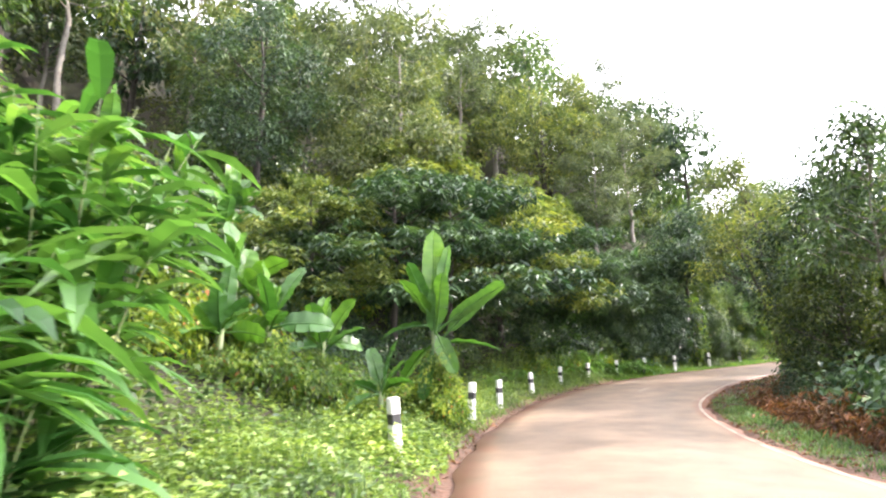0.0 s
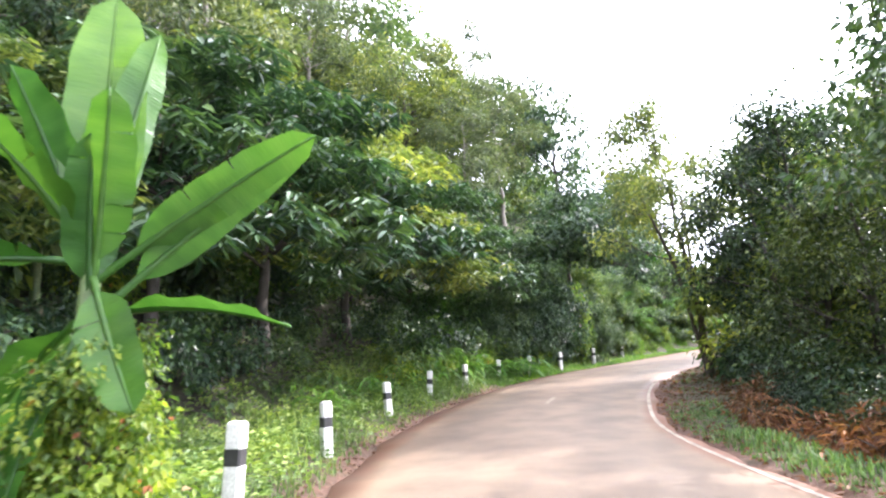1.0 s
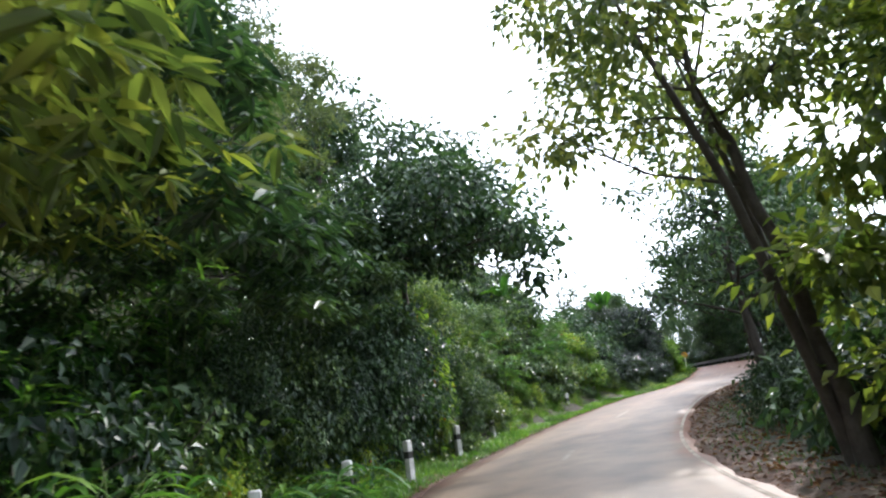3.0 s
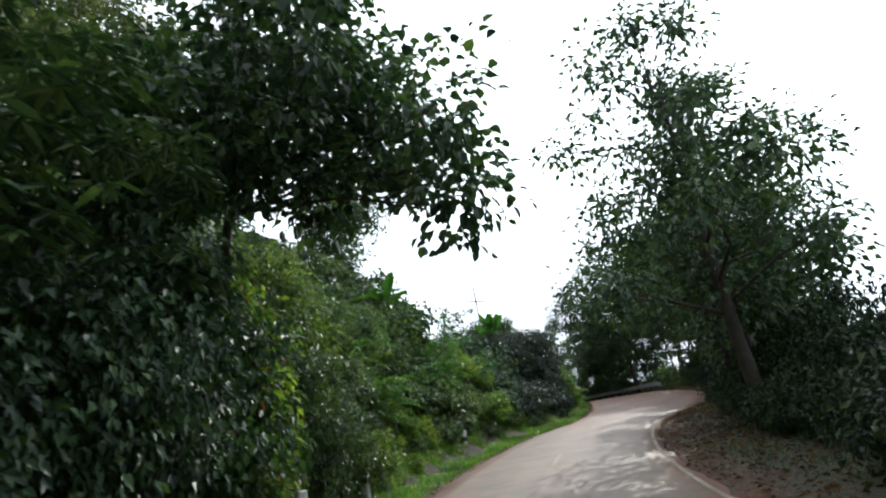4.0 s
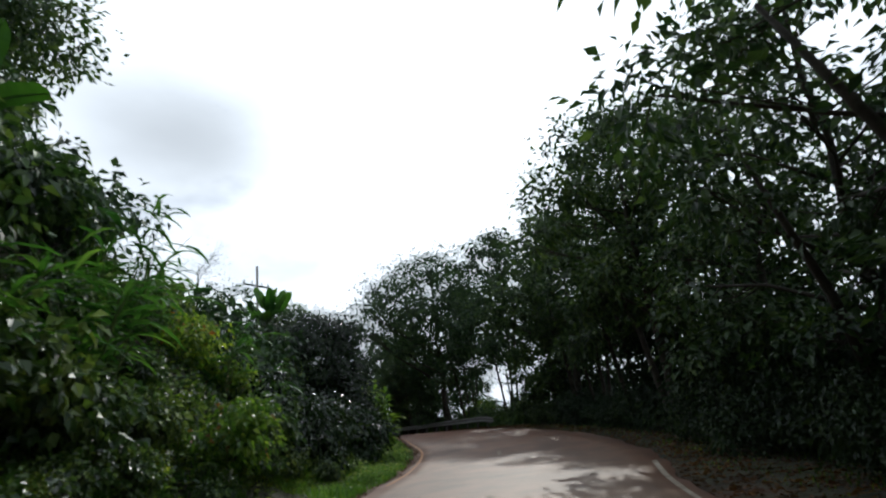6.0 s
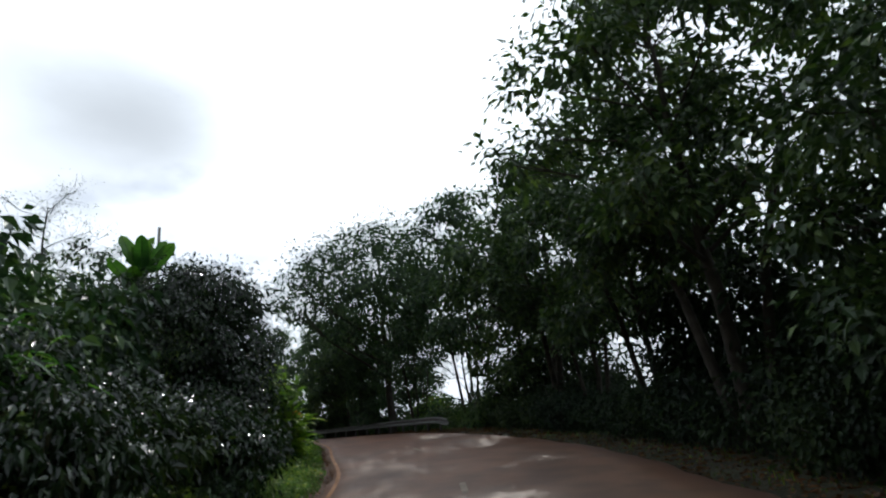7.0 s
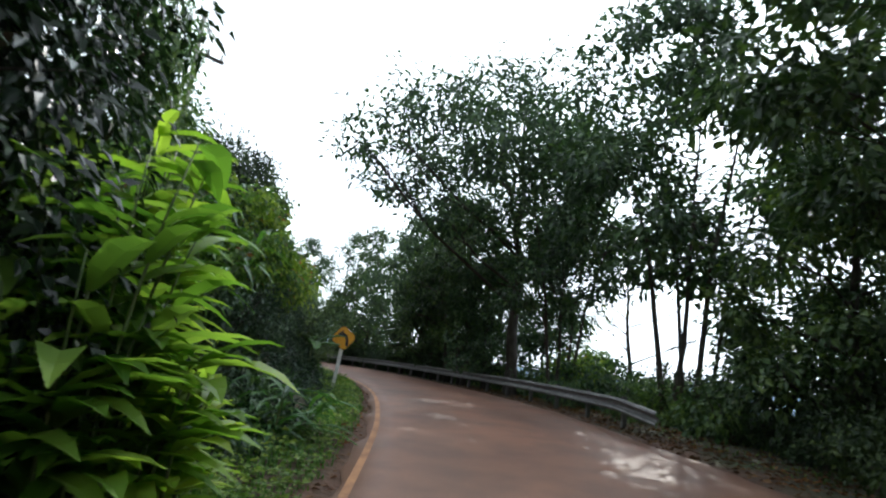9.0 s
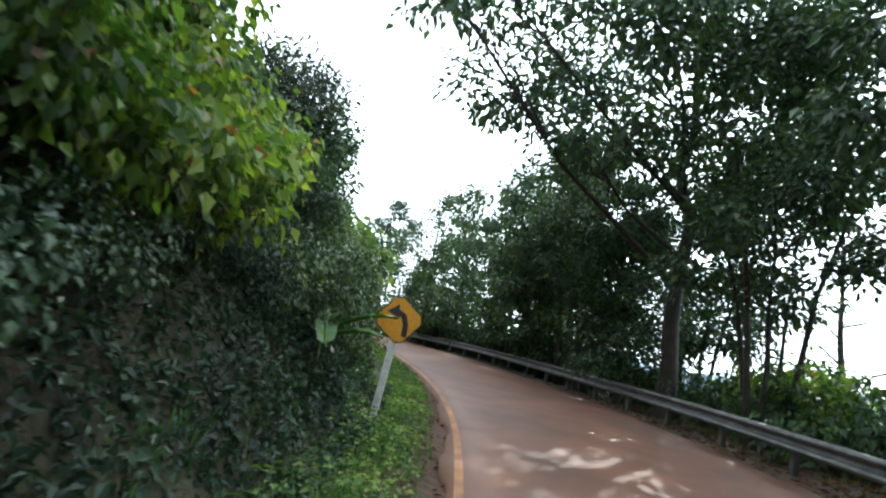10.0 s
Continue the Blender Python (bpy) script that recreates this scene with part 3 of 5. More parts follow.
def build_sign(place, turn):
    """A diamond warning sign with a bent arrow to the left, on a square white post that leans a little."""
    t = thing("road_sign", place, "yellow diamond warning sign with black bend arrow on white post", "road sign")
    t.rotation_euler = (0, radians(5), turn)
    bag = Bag()
    box(bag, (0, 0, 0.40), (0.085, 0.085, 1.4))
    part("post", bag.mesh("post", PAINT_WHITE), t, "square white post")
    def plate(half, y, depth, material, name, corner=0.05):
        bm = bmesh.new()
        pts = []
        for k in range(4):
            g = radians(90 * k + 12)
            for e in (-1, 1):
                px, pz = half * math.cos(g), half * math.sin(g)
                pts.append((px - corner * math.cos(g) - e * corner * math.sin(g), pz - corner * math.sin(g) + e * corner * math.cos(g)))
        vs = [bm.verts.new((a, y, 1.25 + b)) for a, b in pts]
        face = bm.faces.new(vs)
        ext = bmesh.ops.extrude_face_region(bm, geom=[face])
        bmesh.ops.translate(bm, verts=[v for v in ext["geom"] if isinstance(v, bmesh.types.BMVert)], vec=(0, -depth, 0))
        bmesh.ops.recalc_face_normals(bm, faces=bm.faces)
        me = bpy.data.meshes.new(name)
        bm.to_mesh(me)
        bm.free()
        me.materials.append(material)
        return me
    part("rim", plate(0.335, -0.046, 0.008, PAINT_BLACK, "rim"), t, "thin black rim")
    part("plate", plate(0.322, -0.054, 0.006, SIGN_YELLOW, "plate"), t, "yellow sheet")
    arrow = Bag()
    shaft = [(0.11, -0.18), (0.095, -0.04), (0.05, 0.06), (-0.04, 0.10)]
    for (ax, az), (bx, bz) in zip(shaft[:-1], shaft[1:]):
        d = Vector((bx - ax, 0, bz - az)).normalized()
        s = Vector((-d.z, 0, d.x)) * 0.034
        a, b = Vector((ax, -0.064, 1.25 + az)) - d * 0.01, Vector((bx, -0.064, 1.25 + bz)) + d * 0.01
        arrow.add([tuple(a - s), tuple(a + s), tuple(b + s), tuple(b - s)], [(0, 1, 2, 3)])
    arrow.add([(-0.17, -0.0645, 1.25 + 0.07), (-0.04, -0.0645, 1.25 + 0.19), (0.0, -0.0645, 1.25 + 0.02)], [(0, 1, 2)])
    part("arrow", arrow.mesh("arrow", PAINT_BLACK), t, "black bent arrow")


build_sign(at(55.5, 54.1, 0.12), radians(-55))


def build_guardrail():
    """A steel rail with a folded section on posts along the valley side."""
    t = thing("guardrail", at(56.0, 46.6), "weathered galvanised steel guardrail along the valley side of the road", "guardrail")
    base = Vector(t.location)
    path = smooth_line([(*beside(s, 2.98), 0) for s in (78.6, 81.5, 85, 89, 94, 100, 107, 115, 124)], 0.5)
    k, d = nearest(path[:, 0], path[:, 1])
    path[:, 2] = LINE[k, 2] + 0.52 - 0.12 * np.clip(1 - np.arange(len(path)) / 4, 0, 1)
    tan = np.gradient(path, axis=0)
    tan /= np.linalg.norm(tan, axis=1)[:, None]
    side = np.stack([tan[:, 1], -tan[:, 0], np.zeros(len(tan))], 1)
    shape = [(-0.155, 0.012), (-0.135, -0.030), (-0.10, -0.045), (-0.065, -0.030), (-0.03, 0.028), (0.0, 0.036), (0.03, 0.028), (0.065, -0.030), (0.10, -0.045), (0.135, -0.030), (0.155, 0.012)]
    vs, fs, w = [], [], len(shape) * 2
    for p, s in zip(path, side):
        ring = [p + s * o + np.array([0, 0, z]) for z, o in shape] + [p + s * (o + 0.008) + np.array([0, 0, z]) for z, o in reversed(shape)]
        vs += [tuple(q - np.array(base)) for q in ring]
    for i in range(len(path) - 1):
        for j in range(w):
            fs.append((i * w + j, i * w + (j + 1) % w, (i + 1) * w + (j + 1) % w, (i + 1) * w + j))
    fs += [tuple(range(w)), tuple(range(len(vs) - w, len(vs)))]
    bag = Bag()
    bag.add(vs, fs)
    part("rail", bag.mesh("rail", STEEL), t, "folded steel beam")
    pb, bb = Bag(), Bag()
    box(pb, (0, 0, -0.15), (0.10, 0.10, 1.2))
    box(bb, (0, 0, 0.28), (0.16, 0.10, 0.24))
    post_me, block_me = pb.mesh("post", STEEL), bb.mesh("spacer", STEEL)
    for i in range(4, len(path), 4):
        g = math.atan2(side[i][1], side[i][0])
        q = Vector(path[i]) - base + Vector(side[i]) * 0.20 - Vector((0, 0, 0.26))
        o = part("post", post_me, t)
        o.matrix_basis = Matrix.LocRotScale(q, Euler((0, 0, g)), None)
        o = part("spacer", block_me, t)
        o.matrix_basis = Matrix.LocRotScale(q - Vector(side[i]) * 0.08, Euler((0, 0, g)), None)


build_guardrail()


def build_pole(x, y, tall, turn):
    t = thing("utility_pole", at(x, y, -0.2), "slim concrete utility pole with a crossarm and insulators", "utility pole")
    t.rotation_euler = (0, 0, turn)
    bag = Bag()
    tube(bag, [(0, 0, 0), (0, 0, tall * 0.5), (0, 0, tall)], [0.13, 0.11, 0.09], 8)
    part("pole", bag.mesh("pole", CONCRETE), t)
    arm = Bag()
    box(arm, (0, 0.12, tall - 1.5), (2.3, 0.10, 0.13))
    part("crossarm", arm.mesh("crossarm", BARK), t)
    for dx in (-1.05, -0.35, 0.5, 1.05):
        b = Bag()
        tube(b, [(dx, 0.12, tall - 1.44), (dx, 0.12, tall - 1.36), (dx, 0.12, tall - 1.30), (dx, 0.12, tall - 1.18)], [0.03, 0.07, 0.035, 0.055], 8)
        part("insulator", b.mesh("insulator", PAINT_WHITE), t)
    return t


build_pole(57.0, 63.8, 16.5 - at(57.0, 63.8)[2], radians(-16))


# ---- banana plants and canes ----
def banana_blade(rng, length, width, arch, torn=0.08):
    """One big leaf along +x from the origin: a stalk, a channelled midrib and two wavy halves with a few tears."""
    bag = Bag()
    n = 15
    def spine(s):
        g = arch * s
        x = (math.sin(g) / arch if abs(arch) > 0.01 else s) * length
        z = -((1 - math.cos(g)) / arch if abs(arch) > 0.01 else 0.0) * length
        return Vector((x, 0, z)), Vector((math.cos(g), 0, -math.sin(g)))
    pts = [spine(i / n)[0] for i in range(n + 1)]
    tube(bag, pts, [0.030 * (1 - 0.85 * i / n) + 0.004 for i in range(n + 1)], 5)
    vs, fs = [], []
    a0 = 3
    for sgn in (-1, 1):
        start = len(vs)
        tear = set(k for k in range(a0 + 2, n - 1) if rng.random() < torn)
        prev = None
        for i in range(a0, n + 1):
            s = (i - a0) / (n - a0)
            w = width / 2 * min(1.0, (s / 0.22 + 0.02) ** 0.6) * max(1 - s ** 5, 0.0004) ** 0.5
            p, d = spine(i / n)
            nor = Vector((-d.z, 0, d.x)) if d.x >= 0 else Vector((d.z, 0, -d.x))
            nor = Vector((0, 1, 0)).cross(d) * -1
            row = []
            for j, q in enumerate((0.0, 0.5, 1.0)):
                lift = 0.34 * w * q - 0.10 * w * q * q + 0.05 * width * math.sin(i * 1.9 + sgn + length * 7) * q
                o = p + Vector((0, sgn * w * q, 0)) + nor * lift
                row.append(tuple(o))
            if prev is not None:
                fs.append((prev, prev + 1, len(vs) + 1, len(vs)))
                fs.append((prev + 1, prev + 2, len(vs) + 2, len(vs) + 1))
            vs += row
            prev = len(vs) - 3
            if i in tear:
                x = [tuple(Vector(r) + d * (0.05 * width * q) - nor * (0.06 * width * q)) for r, q in zip(row, (0, 0.5, 1))]
                vs += x
                prev = len(vs) - 3
    bag.add(vs, fs)
    return bag


def build_banana(place, stem_h, leaves, label, seed=0, group="banana plants", size=1.0, slim=1.0):
    """leaves: heading (degrees), upward angle, length, width, arch, roll about its own line."""
    rng = random.Random(seed)
    t = thing("banana_plant", place, label, "banana plant", group, 0, size)
    bag = Bag()
    tube(bag, [(0, 0, -0.3), (0.01, 0, stem_h * 0.5), (0.03, 0.02, stem_h)], [0.11 * slim, 0.085 * slim, 0.06 * slim], 8)
    part("stem", bag.mesh("stem", STEM_GREEN, True), t, "green fleshy stem")
    for head, up, length, width, arch, roll in leaves:
        o = part("leaf", banana_blade(rng, length, width, arch).mesh("leaf", LEAF_BANANA, True), t)
        o.matrix_basis = Matrix.LocRotScale((0.03, 0.02, stem_h * rng.uniform(0.78, 1.0)), Euler((radians(roll), radians(-up), radians(head)), "XYZ"), None)
    return t


def fan(seed, count, length, width, up=(35, 80), arch=(0.3, 1.1)):
    """An uneven crown: a few leaves upright, the older ones lower and more arched."""
    rng = random.Random(seed)
    out = []
    for k in range(count):
        s = k / max(count - 1, 1)
        rise = up[1] + (up[0] - up[1]) * s ** 1.3 + rng.uniform(-8, 8)
        out.append((137.5 * k + rng.uniform(-35, 35), rise, length * rng.uniform(0.65, 1.1) * (1 - 0.15 * s), width * rng.uniform(0.75, 1.15), arch[0] + (arch[1] - arch[0]) * s + rng.uniform(-0.15, 0.15), rng.uniform(-65, 65)))
    return out


# the tall plant by the verge, its leaves as they stand
build_banana(at(-0.25, 12.6), 2.1, [(85, 87, 2.4, 0.56, 0.04, 12), (60, 82, 2.2, 0.38, 0.08, -55), (20, 80, 1.9, 0.36, 0.1, -70), (-85, 80, 1.3, 0.36, 0.1, 8), (-60, 74, 1.5, 0.40, 0.15, -40), (4, 46, 2.1, 0.36, 0.25, -60), (-8, 38, 1.9, 0.36, 0.3, -50),
             (-20, 8, 1.5, 0.34, 0.5, -10), (175, 72, 1.6, 0.42, 0.2, 60), (-150, 60, 1.3, 0.44, 0.4, 10), (200, 10, 1.3, 0.34, 0.8, 20), (-60, -48, 1.2, 0.36, 0.3, 40), (-120, -60, 1.3, 0.42, 0.2, 10), (150, -30, 1.2, 0.42, 0.6, 10)],
             "tall banana plant with upright bright green leaves on the verge", 3)
build_banana(at(-1.35, 12.0), 0.7, fan(11, 8, 1.1, 0.34, (10, 82)), "young banana plant with narrow leaves beside a taller one", 11)
YOUNG = "young banana plant with lime green leaves among creepers"
for i, (x, y, stem, count, size) in enumerate([(-3.8, 12.3, 1.5, 10, 1.5), (-4.9, 13.2, 1.9, 10, 1.7), (-2.9, 13.6, 1.5, 9, 1.5), (-5.8, 12.2, 1.9, 9, 1.7), (-4.4, 11.2, 1.1, 9, 1.3), (-6.4, 10.6, 1.7, 10, 1.7)]):
    build_banana(at(x, y), stem, fan(40 + i, count, size, size * 0.34, (5, 86), (0.15, 1.0)), YOUNG, 40 + i)
SLOPE = "banana plant with broad leaves on the forest slope"
for i, (x, y, stem, count, size) in enumerate([(-8.6, 22.4, 2.7, 11, 2.2), (-9.6, 20.0, 2.5, 11, 2.2), (-4.6, 22.8, 3.2, 10, 2.0), (-10.8, 17.4, 2.6, 11, 2.1), (-7.4, 18.6, 2.2, 10, 2.0)]):
    build_banana(at(x, y), stem, fan(60 + i, count, size, size * 0.33, (-25, 87), (0.1, 0.9)), SLOPE, 60 + i)
build_banana(at(14.4, 42.3), 2.4, fan(17, 7, 1.6, 0.5, (55, 88)), "banana plant rising out of creepers on the bank", 17)
build_banana(at(27.3, 45.6), 2.2, fan(18, 8, 1.7, 0.45, (40, 85)), "banana plant rising out of creepers on the bank", 18)
build_banana(at(45.8, 54.2), 9.1 - at(45.8, 54.2)[2], [(125, 52, 1.7, 0.50, 0.2, 70), (120, 66, 1.8, 0.52, 0.12, -60), (130, 80, 1.9, 0.50, 0.08, 20), (-58, 82, 1.9, 0.52, 0.08, -20), (-52, 68, 1.8, 0.52, 0.12, 60), (-60, 54, 1.7, 0.48, 0.2, -70), (35, 74, 1.6, 0.48, 0.2, 0), (215, 70, 1.6, 0.48, 0.2, 10), (200, 40, 1.3, 0.40, 0.6, 20), (20, 35, 1.3, 0.40, 0.6, -20), (-100, 20, 1.2, 0.40, 0.7, 0), (100, 15, 1.2, 0.40, 0.7, 0)], "banana plant with a fan of upright leaves above a thicket", 19)
build_banana(at(54.2, 53.9, -0.2), 0.9, [(-46, 48, 0.85, 0.22, 0.9, 0), (-70, 36, 0.7, 0.20, 0.9, 10), (128, 44, 0.7, 0.22, 0.8, 0), (-130, 10, 0.7, 0.22, 0.9, 0), (40, 35, 0.6, 0.2, 0.8, 0)], "broad-leaved young plant drooping beside the road sign", 23, "", 1.0, 0.25)


def cane_mesh(seed, canes, tall, spread, leaf, width, per, lean=0.25, droop=0.9):
    """A clump of leaning canes with long strap leaves: canes and foliage."""
    rng = np.random.default_rng(seed)
    stems, pts, dirs = Bag(), [], []
    for c in range(canes):
        g, r = rng.uniform(0, 2 * math.pi), spread * math.sqrt(rng.random())
        b = np.array([r * math.cos(g), r * math.sin(g), -0.2])
        h = tall * rng.uniform(0.6, 1.1)
        out = np.array([math.cos(g), math.sin(g), 0]) * lean * h * rng.uniform(0.4, 1.4)
        line = [b + out * s * s + np.array([0, 0, h * s * (1 - 0.12 * s)]) for s in np.linspace(0, 1, 6)]
        tube(stems, line, [0.018, 0.016, 0.014, 0.011, 0.008, 0.004], 5)
        for k in range(per):
            s = rng.uniform(0.25, 1.0)
            p = b + out * s * s + np.array([0, 0, h * s * (1 - 0.12 * s)])
            a = rng.uniform(0, 2 * math.pi)
            pts.append(p)
            dirs.append([math.cos(a), math.sin(a), rng.uniform(0.1, 1.1)])
    pts, dirs = np.array(pts), unit(np.array(dirs))
    n = len(pts)
    L = leaf * rng.uniform(0.6, 1.25, n)
    side = unit(np.cross(dirs, np.array([[0, 0, 1.0]])))
    cols = []
    steps = (0, 0.2, 0.5, 0.78, 1.0)
    for s, w in zip(steps, (0.25, 0.9, 1.0, 0.6, 0.0)):
        mid = pts + dirs * (L * s)[:, None] + np.array([[0, 0, -1.0]]) * (droop * L * s * s * 0.6)[:, None]
        half = side * (L * width * 0.5 * w)[:, None]
        up = np.array([[0, 0, 1.0]]) * (L * width * 0.18 * w)[:, None]
        cols += [mid - half + up, mid, mid + half + up]
    v = np.stack(cols, 1).reshape(-1, 3)
    i = np.arange(n)[:, None] * 15
    f = np.concatenate([i + np.array([[r * 3 + j, r * 3 + j + 1, r * 3 + j + 4, r * 3 + j + 3]]) for r in range(4) for j in range(2)])
    return stems, v, f


def build_canes(name, seed, place, canes, tall, spread, leaf, width, per, material, label, category, group="", lean=0.25, droop=0.9):
    stems, v, f = cane_mesh(seed, canes, tall, spread, leaf, width, per, lean, droop)
    t = thing(name, place, label, category, group)
    tagged(part("cane", stems.mesh("cane", STEM_GREEN, True), t), kind="stuff")
    part("foliage", mesh_of("foliage", v, f, material), t)
    return t


for i, (x, y, tall, n) in enumerate([(-4.7, 6.6, 4.2, 26), (-6.3, 8.4, 4.4, 26), (-4.0, 5.0, 3.0, 22), (-3.5, 3.9, 2.3, 18), (-7.0, 5.8, 4.6, 24), (-8.2, 11.4, 3.6, 20)]):
    build_canes("cane_clump", 30 + i, at(x, y), n, tall, 0.9, 1.15, 0.19, 12, LEAF_CANE, "dense clump of tall canes with long arching green leaves", "cane clump", "cane clumps", 0.16)
for i, (x, y, tall, n) in enumerate([(45.8, 49.0, 2.7, 22), (46.7, 50.1, 3.1, 24), (46.2, 48.9, 1.5, 14)]):
    build_canes("ginger_clump", 40 + i, at(x, y), n, tall, 0.45, 0.72, 0.24, 13, LEAF_GINGER, "clump of wild ginger with glossy yellow-green blades", "ginger clump", "ginger clumps", 0.10, 0.7)
# LEAF_CANE, brighter than the bank's leaves, stands in for sun-lit blade tips
for i, (x, y, tall) in enumerate([(5.4, 29.3, 1.5), (6.2, 30.4, 1.7), (9.5, 33.2, 1.5), (11.0, 34.8, 1.6), (13.6, 36.6, 1.6), (7.6, 31.6, 1.3), (17.2, 39.6, 2.0), (29.5, 45.2, 2.2), (33.6, 46.8, 2.2), (22.6, 41.4, 2.0), (24.4, 43.4, 2.4), (26.6, 43.6, 1.9), (28.4, 44.2, 2.2), (31.0, 46.4, 2.4), (20.8, 41.2, 2.2), (35.6, 46.8, 1.8), (49.5, 50.6, 1.0)]):
    build_canes("cane_clump", 50 + i, at(x, y), 14, tall, 0.5, 0.80, 0.10, 10, LEAF_CANE, "low clump of arching reed-like blades at the foot of the bank", "cane clump", "low cane clumps", 0.35)

for i, (x, y, tall, leaf, width) in enumerate([(3.5, 24.6, 1.2, 0.75, 0.09), (2.5, 23.5, 1.1, 0.7, 0.09), (4.5, 26.1, 1.2, 0.75, 0.09), (1.6, 21.6, 1.0, 0.7, 0.10), (9.7, 30.6, 1.0, 0.85, 0.13), (8.5, 29.9, 0.9, 0.8, 0.13), (10.7, 31.7, 1.0, 0.8, 0.12), (7.2, 32.3, 3.6, 1.0, 0.06), (8.4, 33.2, 3.8, 1.0, 0.06), (6.0, 31.4, 3.4, 1.0, 0.06)]):
    build_canes("cane_clump", 80 + i, at(x, y), 13 if tall < 2 else 22, tall, 0.45, leaf, width, 7 if tall < 2 else 16, LEAF_CANE, "clump of arching grass-like blades beside the road" if tall < 2 else "tall clump of thin drooping bamboo grass on the bank", "cane clump", "grass clumps", 0.3, 1.1)

for i, (s, off, tall, leaf, width) in enumerate([(75.4, -5.5, 1.5, 0.75, 0.08), (76.6, -5.7, 1.2, 0.7, 0.08), (77.8, -5.7, 1.1, 0.6, 0.08), (74.6, -5.0, 1.5, 0.7, 0.09), (79.5, -5.9, 0.9, 0.5, 0.08)]):
    build_canes("cane_clump", 100 + i, at(*beside(s, off), 0.2), 8, tall, 0.4, leaf, width, 9, LEAF_CANE, "clump of long drooping bamboo grass over the creepers", "cane clump", "bamboo grass on the cutting", 0.4, 1.2)
for i, (x, y, tall) in enumerate([(6.6, 28.6, 1.5), (7.4, 29.6, 1.4), (5.6, 27.6, 1.4)]):
    build_canes("cane_clump", 110 + i, at(x, y), 12, tall, 0.5, 0.9, 0.11, 9, LEAF_CANE, "clump of arching grass-like blades beside the road", "cane clump", "grass clumps", 0.4, 1.1)

# ---- trees ----
def blob_set(seed, n, height, radius, low=0.35, flat=0.8, lump=1.0):
    """Masses of a crown: n uneven lumps between low * height and the top."""
    rng = random.Random(seed)
    out = []
    for k in range(n):
        s = (k + 0.5) / n
        g = k * 2.4 + rng.uniform(-0.4, 0.4)
        z = height * (low + (0.95 - low) * s)
        r = radius * (0.30 + 0.62 * math.sin(math.pi * (0.18 + 0.72 * s))) * rng.uniform(0.55, 1.0)
        q = radius * rng.uniform(0.36, 0.58) * (1.0 - 0.25 * s) * lump
        out.append((r * math.cos(g), r * math.sin(g), z, q, q, q * flat))
    return out


def round_set(seed, n, low, top, reach, lump=0.36, foot=0.75, power=2.0):
    """Masses of a rounded crown between the heights low and top: widest a little above its foot, filled inside."""
    rng = random.Random(seed)
    out = []
    for k in range(n):
        h = (k + 0.5) / n
        wide = reach * (foot + (1 - foot) * min(h / 0.35, 1.0)) * max(1 - h ** power, 0.02) ** 0.5
        q = reach * lump * rng.uniform(0.75, 1.15) * (1 - 0.3 * h)
        g, r = k * 2.39996 + rng.uniform(-0.3, 0.3), max(wide - q * 0.7, 0.0) * (1.0 if k % 3 else rng.uniform(0.2, 0.6))
        out.append((r * math.cos(g), r * math.sin(g), low + (top - low) * h * 0.93, q, q, q * 0.72))
    return out


# hillside forest: five kinds, many stands
FOREST = [
    ("tall", tree_mesh(101, 15, 0.22, blob_set(1, 17, 15, 3.6, 0.35, 0.7, 0.78), 195, 10, 0.52, 0.54, LEAF_HAZED, BARK_PALE, 0.30, (0.3, 0.2), 0.45, 0.3, 1, 0.72)),
    ("round", tree_mesh(102, 12, 0.25, blob_set(2, 16, 12, 4.0, 0.3, 0.7, 0.78), 195, 10, 0.52, 0.54, LEAF_DEEP, BARK, 0.30, (-0.3, 0.1), 0.45, 0.3, 1, 0.72)),
    ("airy", tree_mesh(103, 16, 0.2, blob_set(3, 14, 16, 3.0, 0.45, 0.7, 0.78), 170, 11, 0.48, 0.54, LEAF_MID, BARK_PALE, 0.45, (0.5, -0.4), 0.45, 0.3, 1)),
    ("broad", tree_mesh(104, 11, 0.24, blob_set(4, 18, 11, 4.6, 0.28, 0.65, 0.78), 215, 10, 0.52, 0.54, LEAF_HAZED, BARK, 0.32, (0, 0), 0.45, 0.3, 1, 0.72)),
    ("dense", tree_mesh(105, 13, 0.24, blob_set(5, 18, 13, 3.7, 0.25, 0.7, 0.78), 215, 10, 0.52, 0.54, LEAF_DEEP, BARK, 0.32, (0, 0), 0.45, 0.3, 1, 0.72)),
]
# the same kinds with finer leaves, for the stands next to the road
NEAR_FOREST = [
    ("tall", tree_mesh(161, 15, 0.22, blob_set(1, 17, 15, 3.6, 0.35, 0.7, 0.74), 560, 16, 0.25, 0.56, LEAF_HAZED, BARK_PALE, 0.25, (0.3, 0.2), 0.45, 0.3, 2, 0.76)),
    ("dense", tree_mesh(165, 13, 0.24, blob_set(5, 18, 13, 3.7, 0.25, 0.7, 0.74), 580, 16, 0.25, 0.56, LEAF_DEEP, BARK, 0.25, (0, 0), 0.45, 0.3, 2, 0.76)),
    ("broad", tree_mesh(164, 11, 0.24, blob_set(4, 18, 11, 4.6, 0.28, 0.65, 0.74), 600, 16, 0.25, 0.56, LEAF_OLIVE, BARK, 0.26, (0, 0), 0.45, 0.3, 2, 0.76)),
]
FOREST_LABEL = {"tall": "tall forest tree with olive green crown on the hillside", "round": "forest tree with a full dark green crown on the hillside", "airy": "slender pale-trunked forest tree with open crown on the hillside",
                "broad": "broad spreading forest tree with olive leaves on the hillside", "dense": "dense dark green forest tree on the hillside"}
frng = random.Random(77)
stood = []
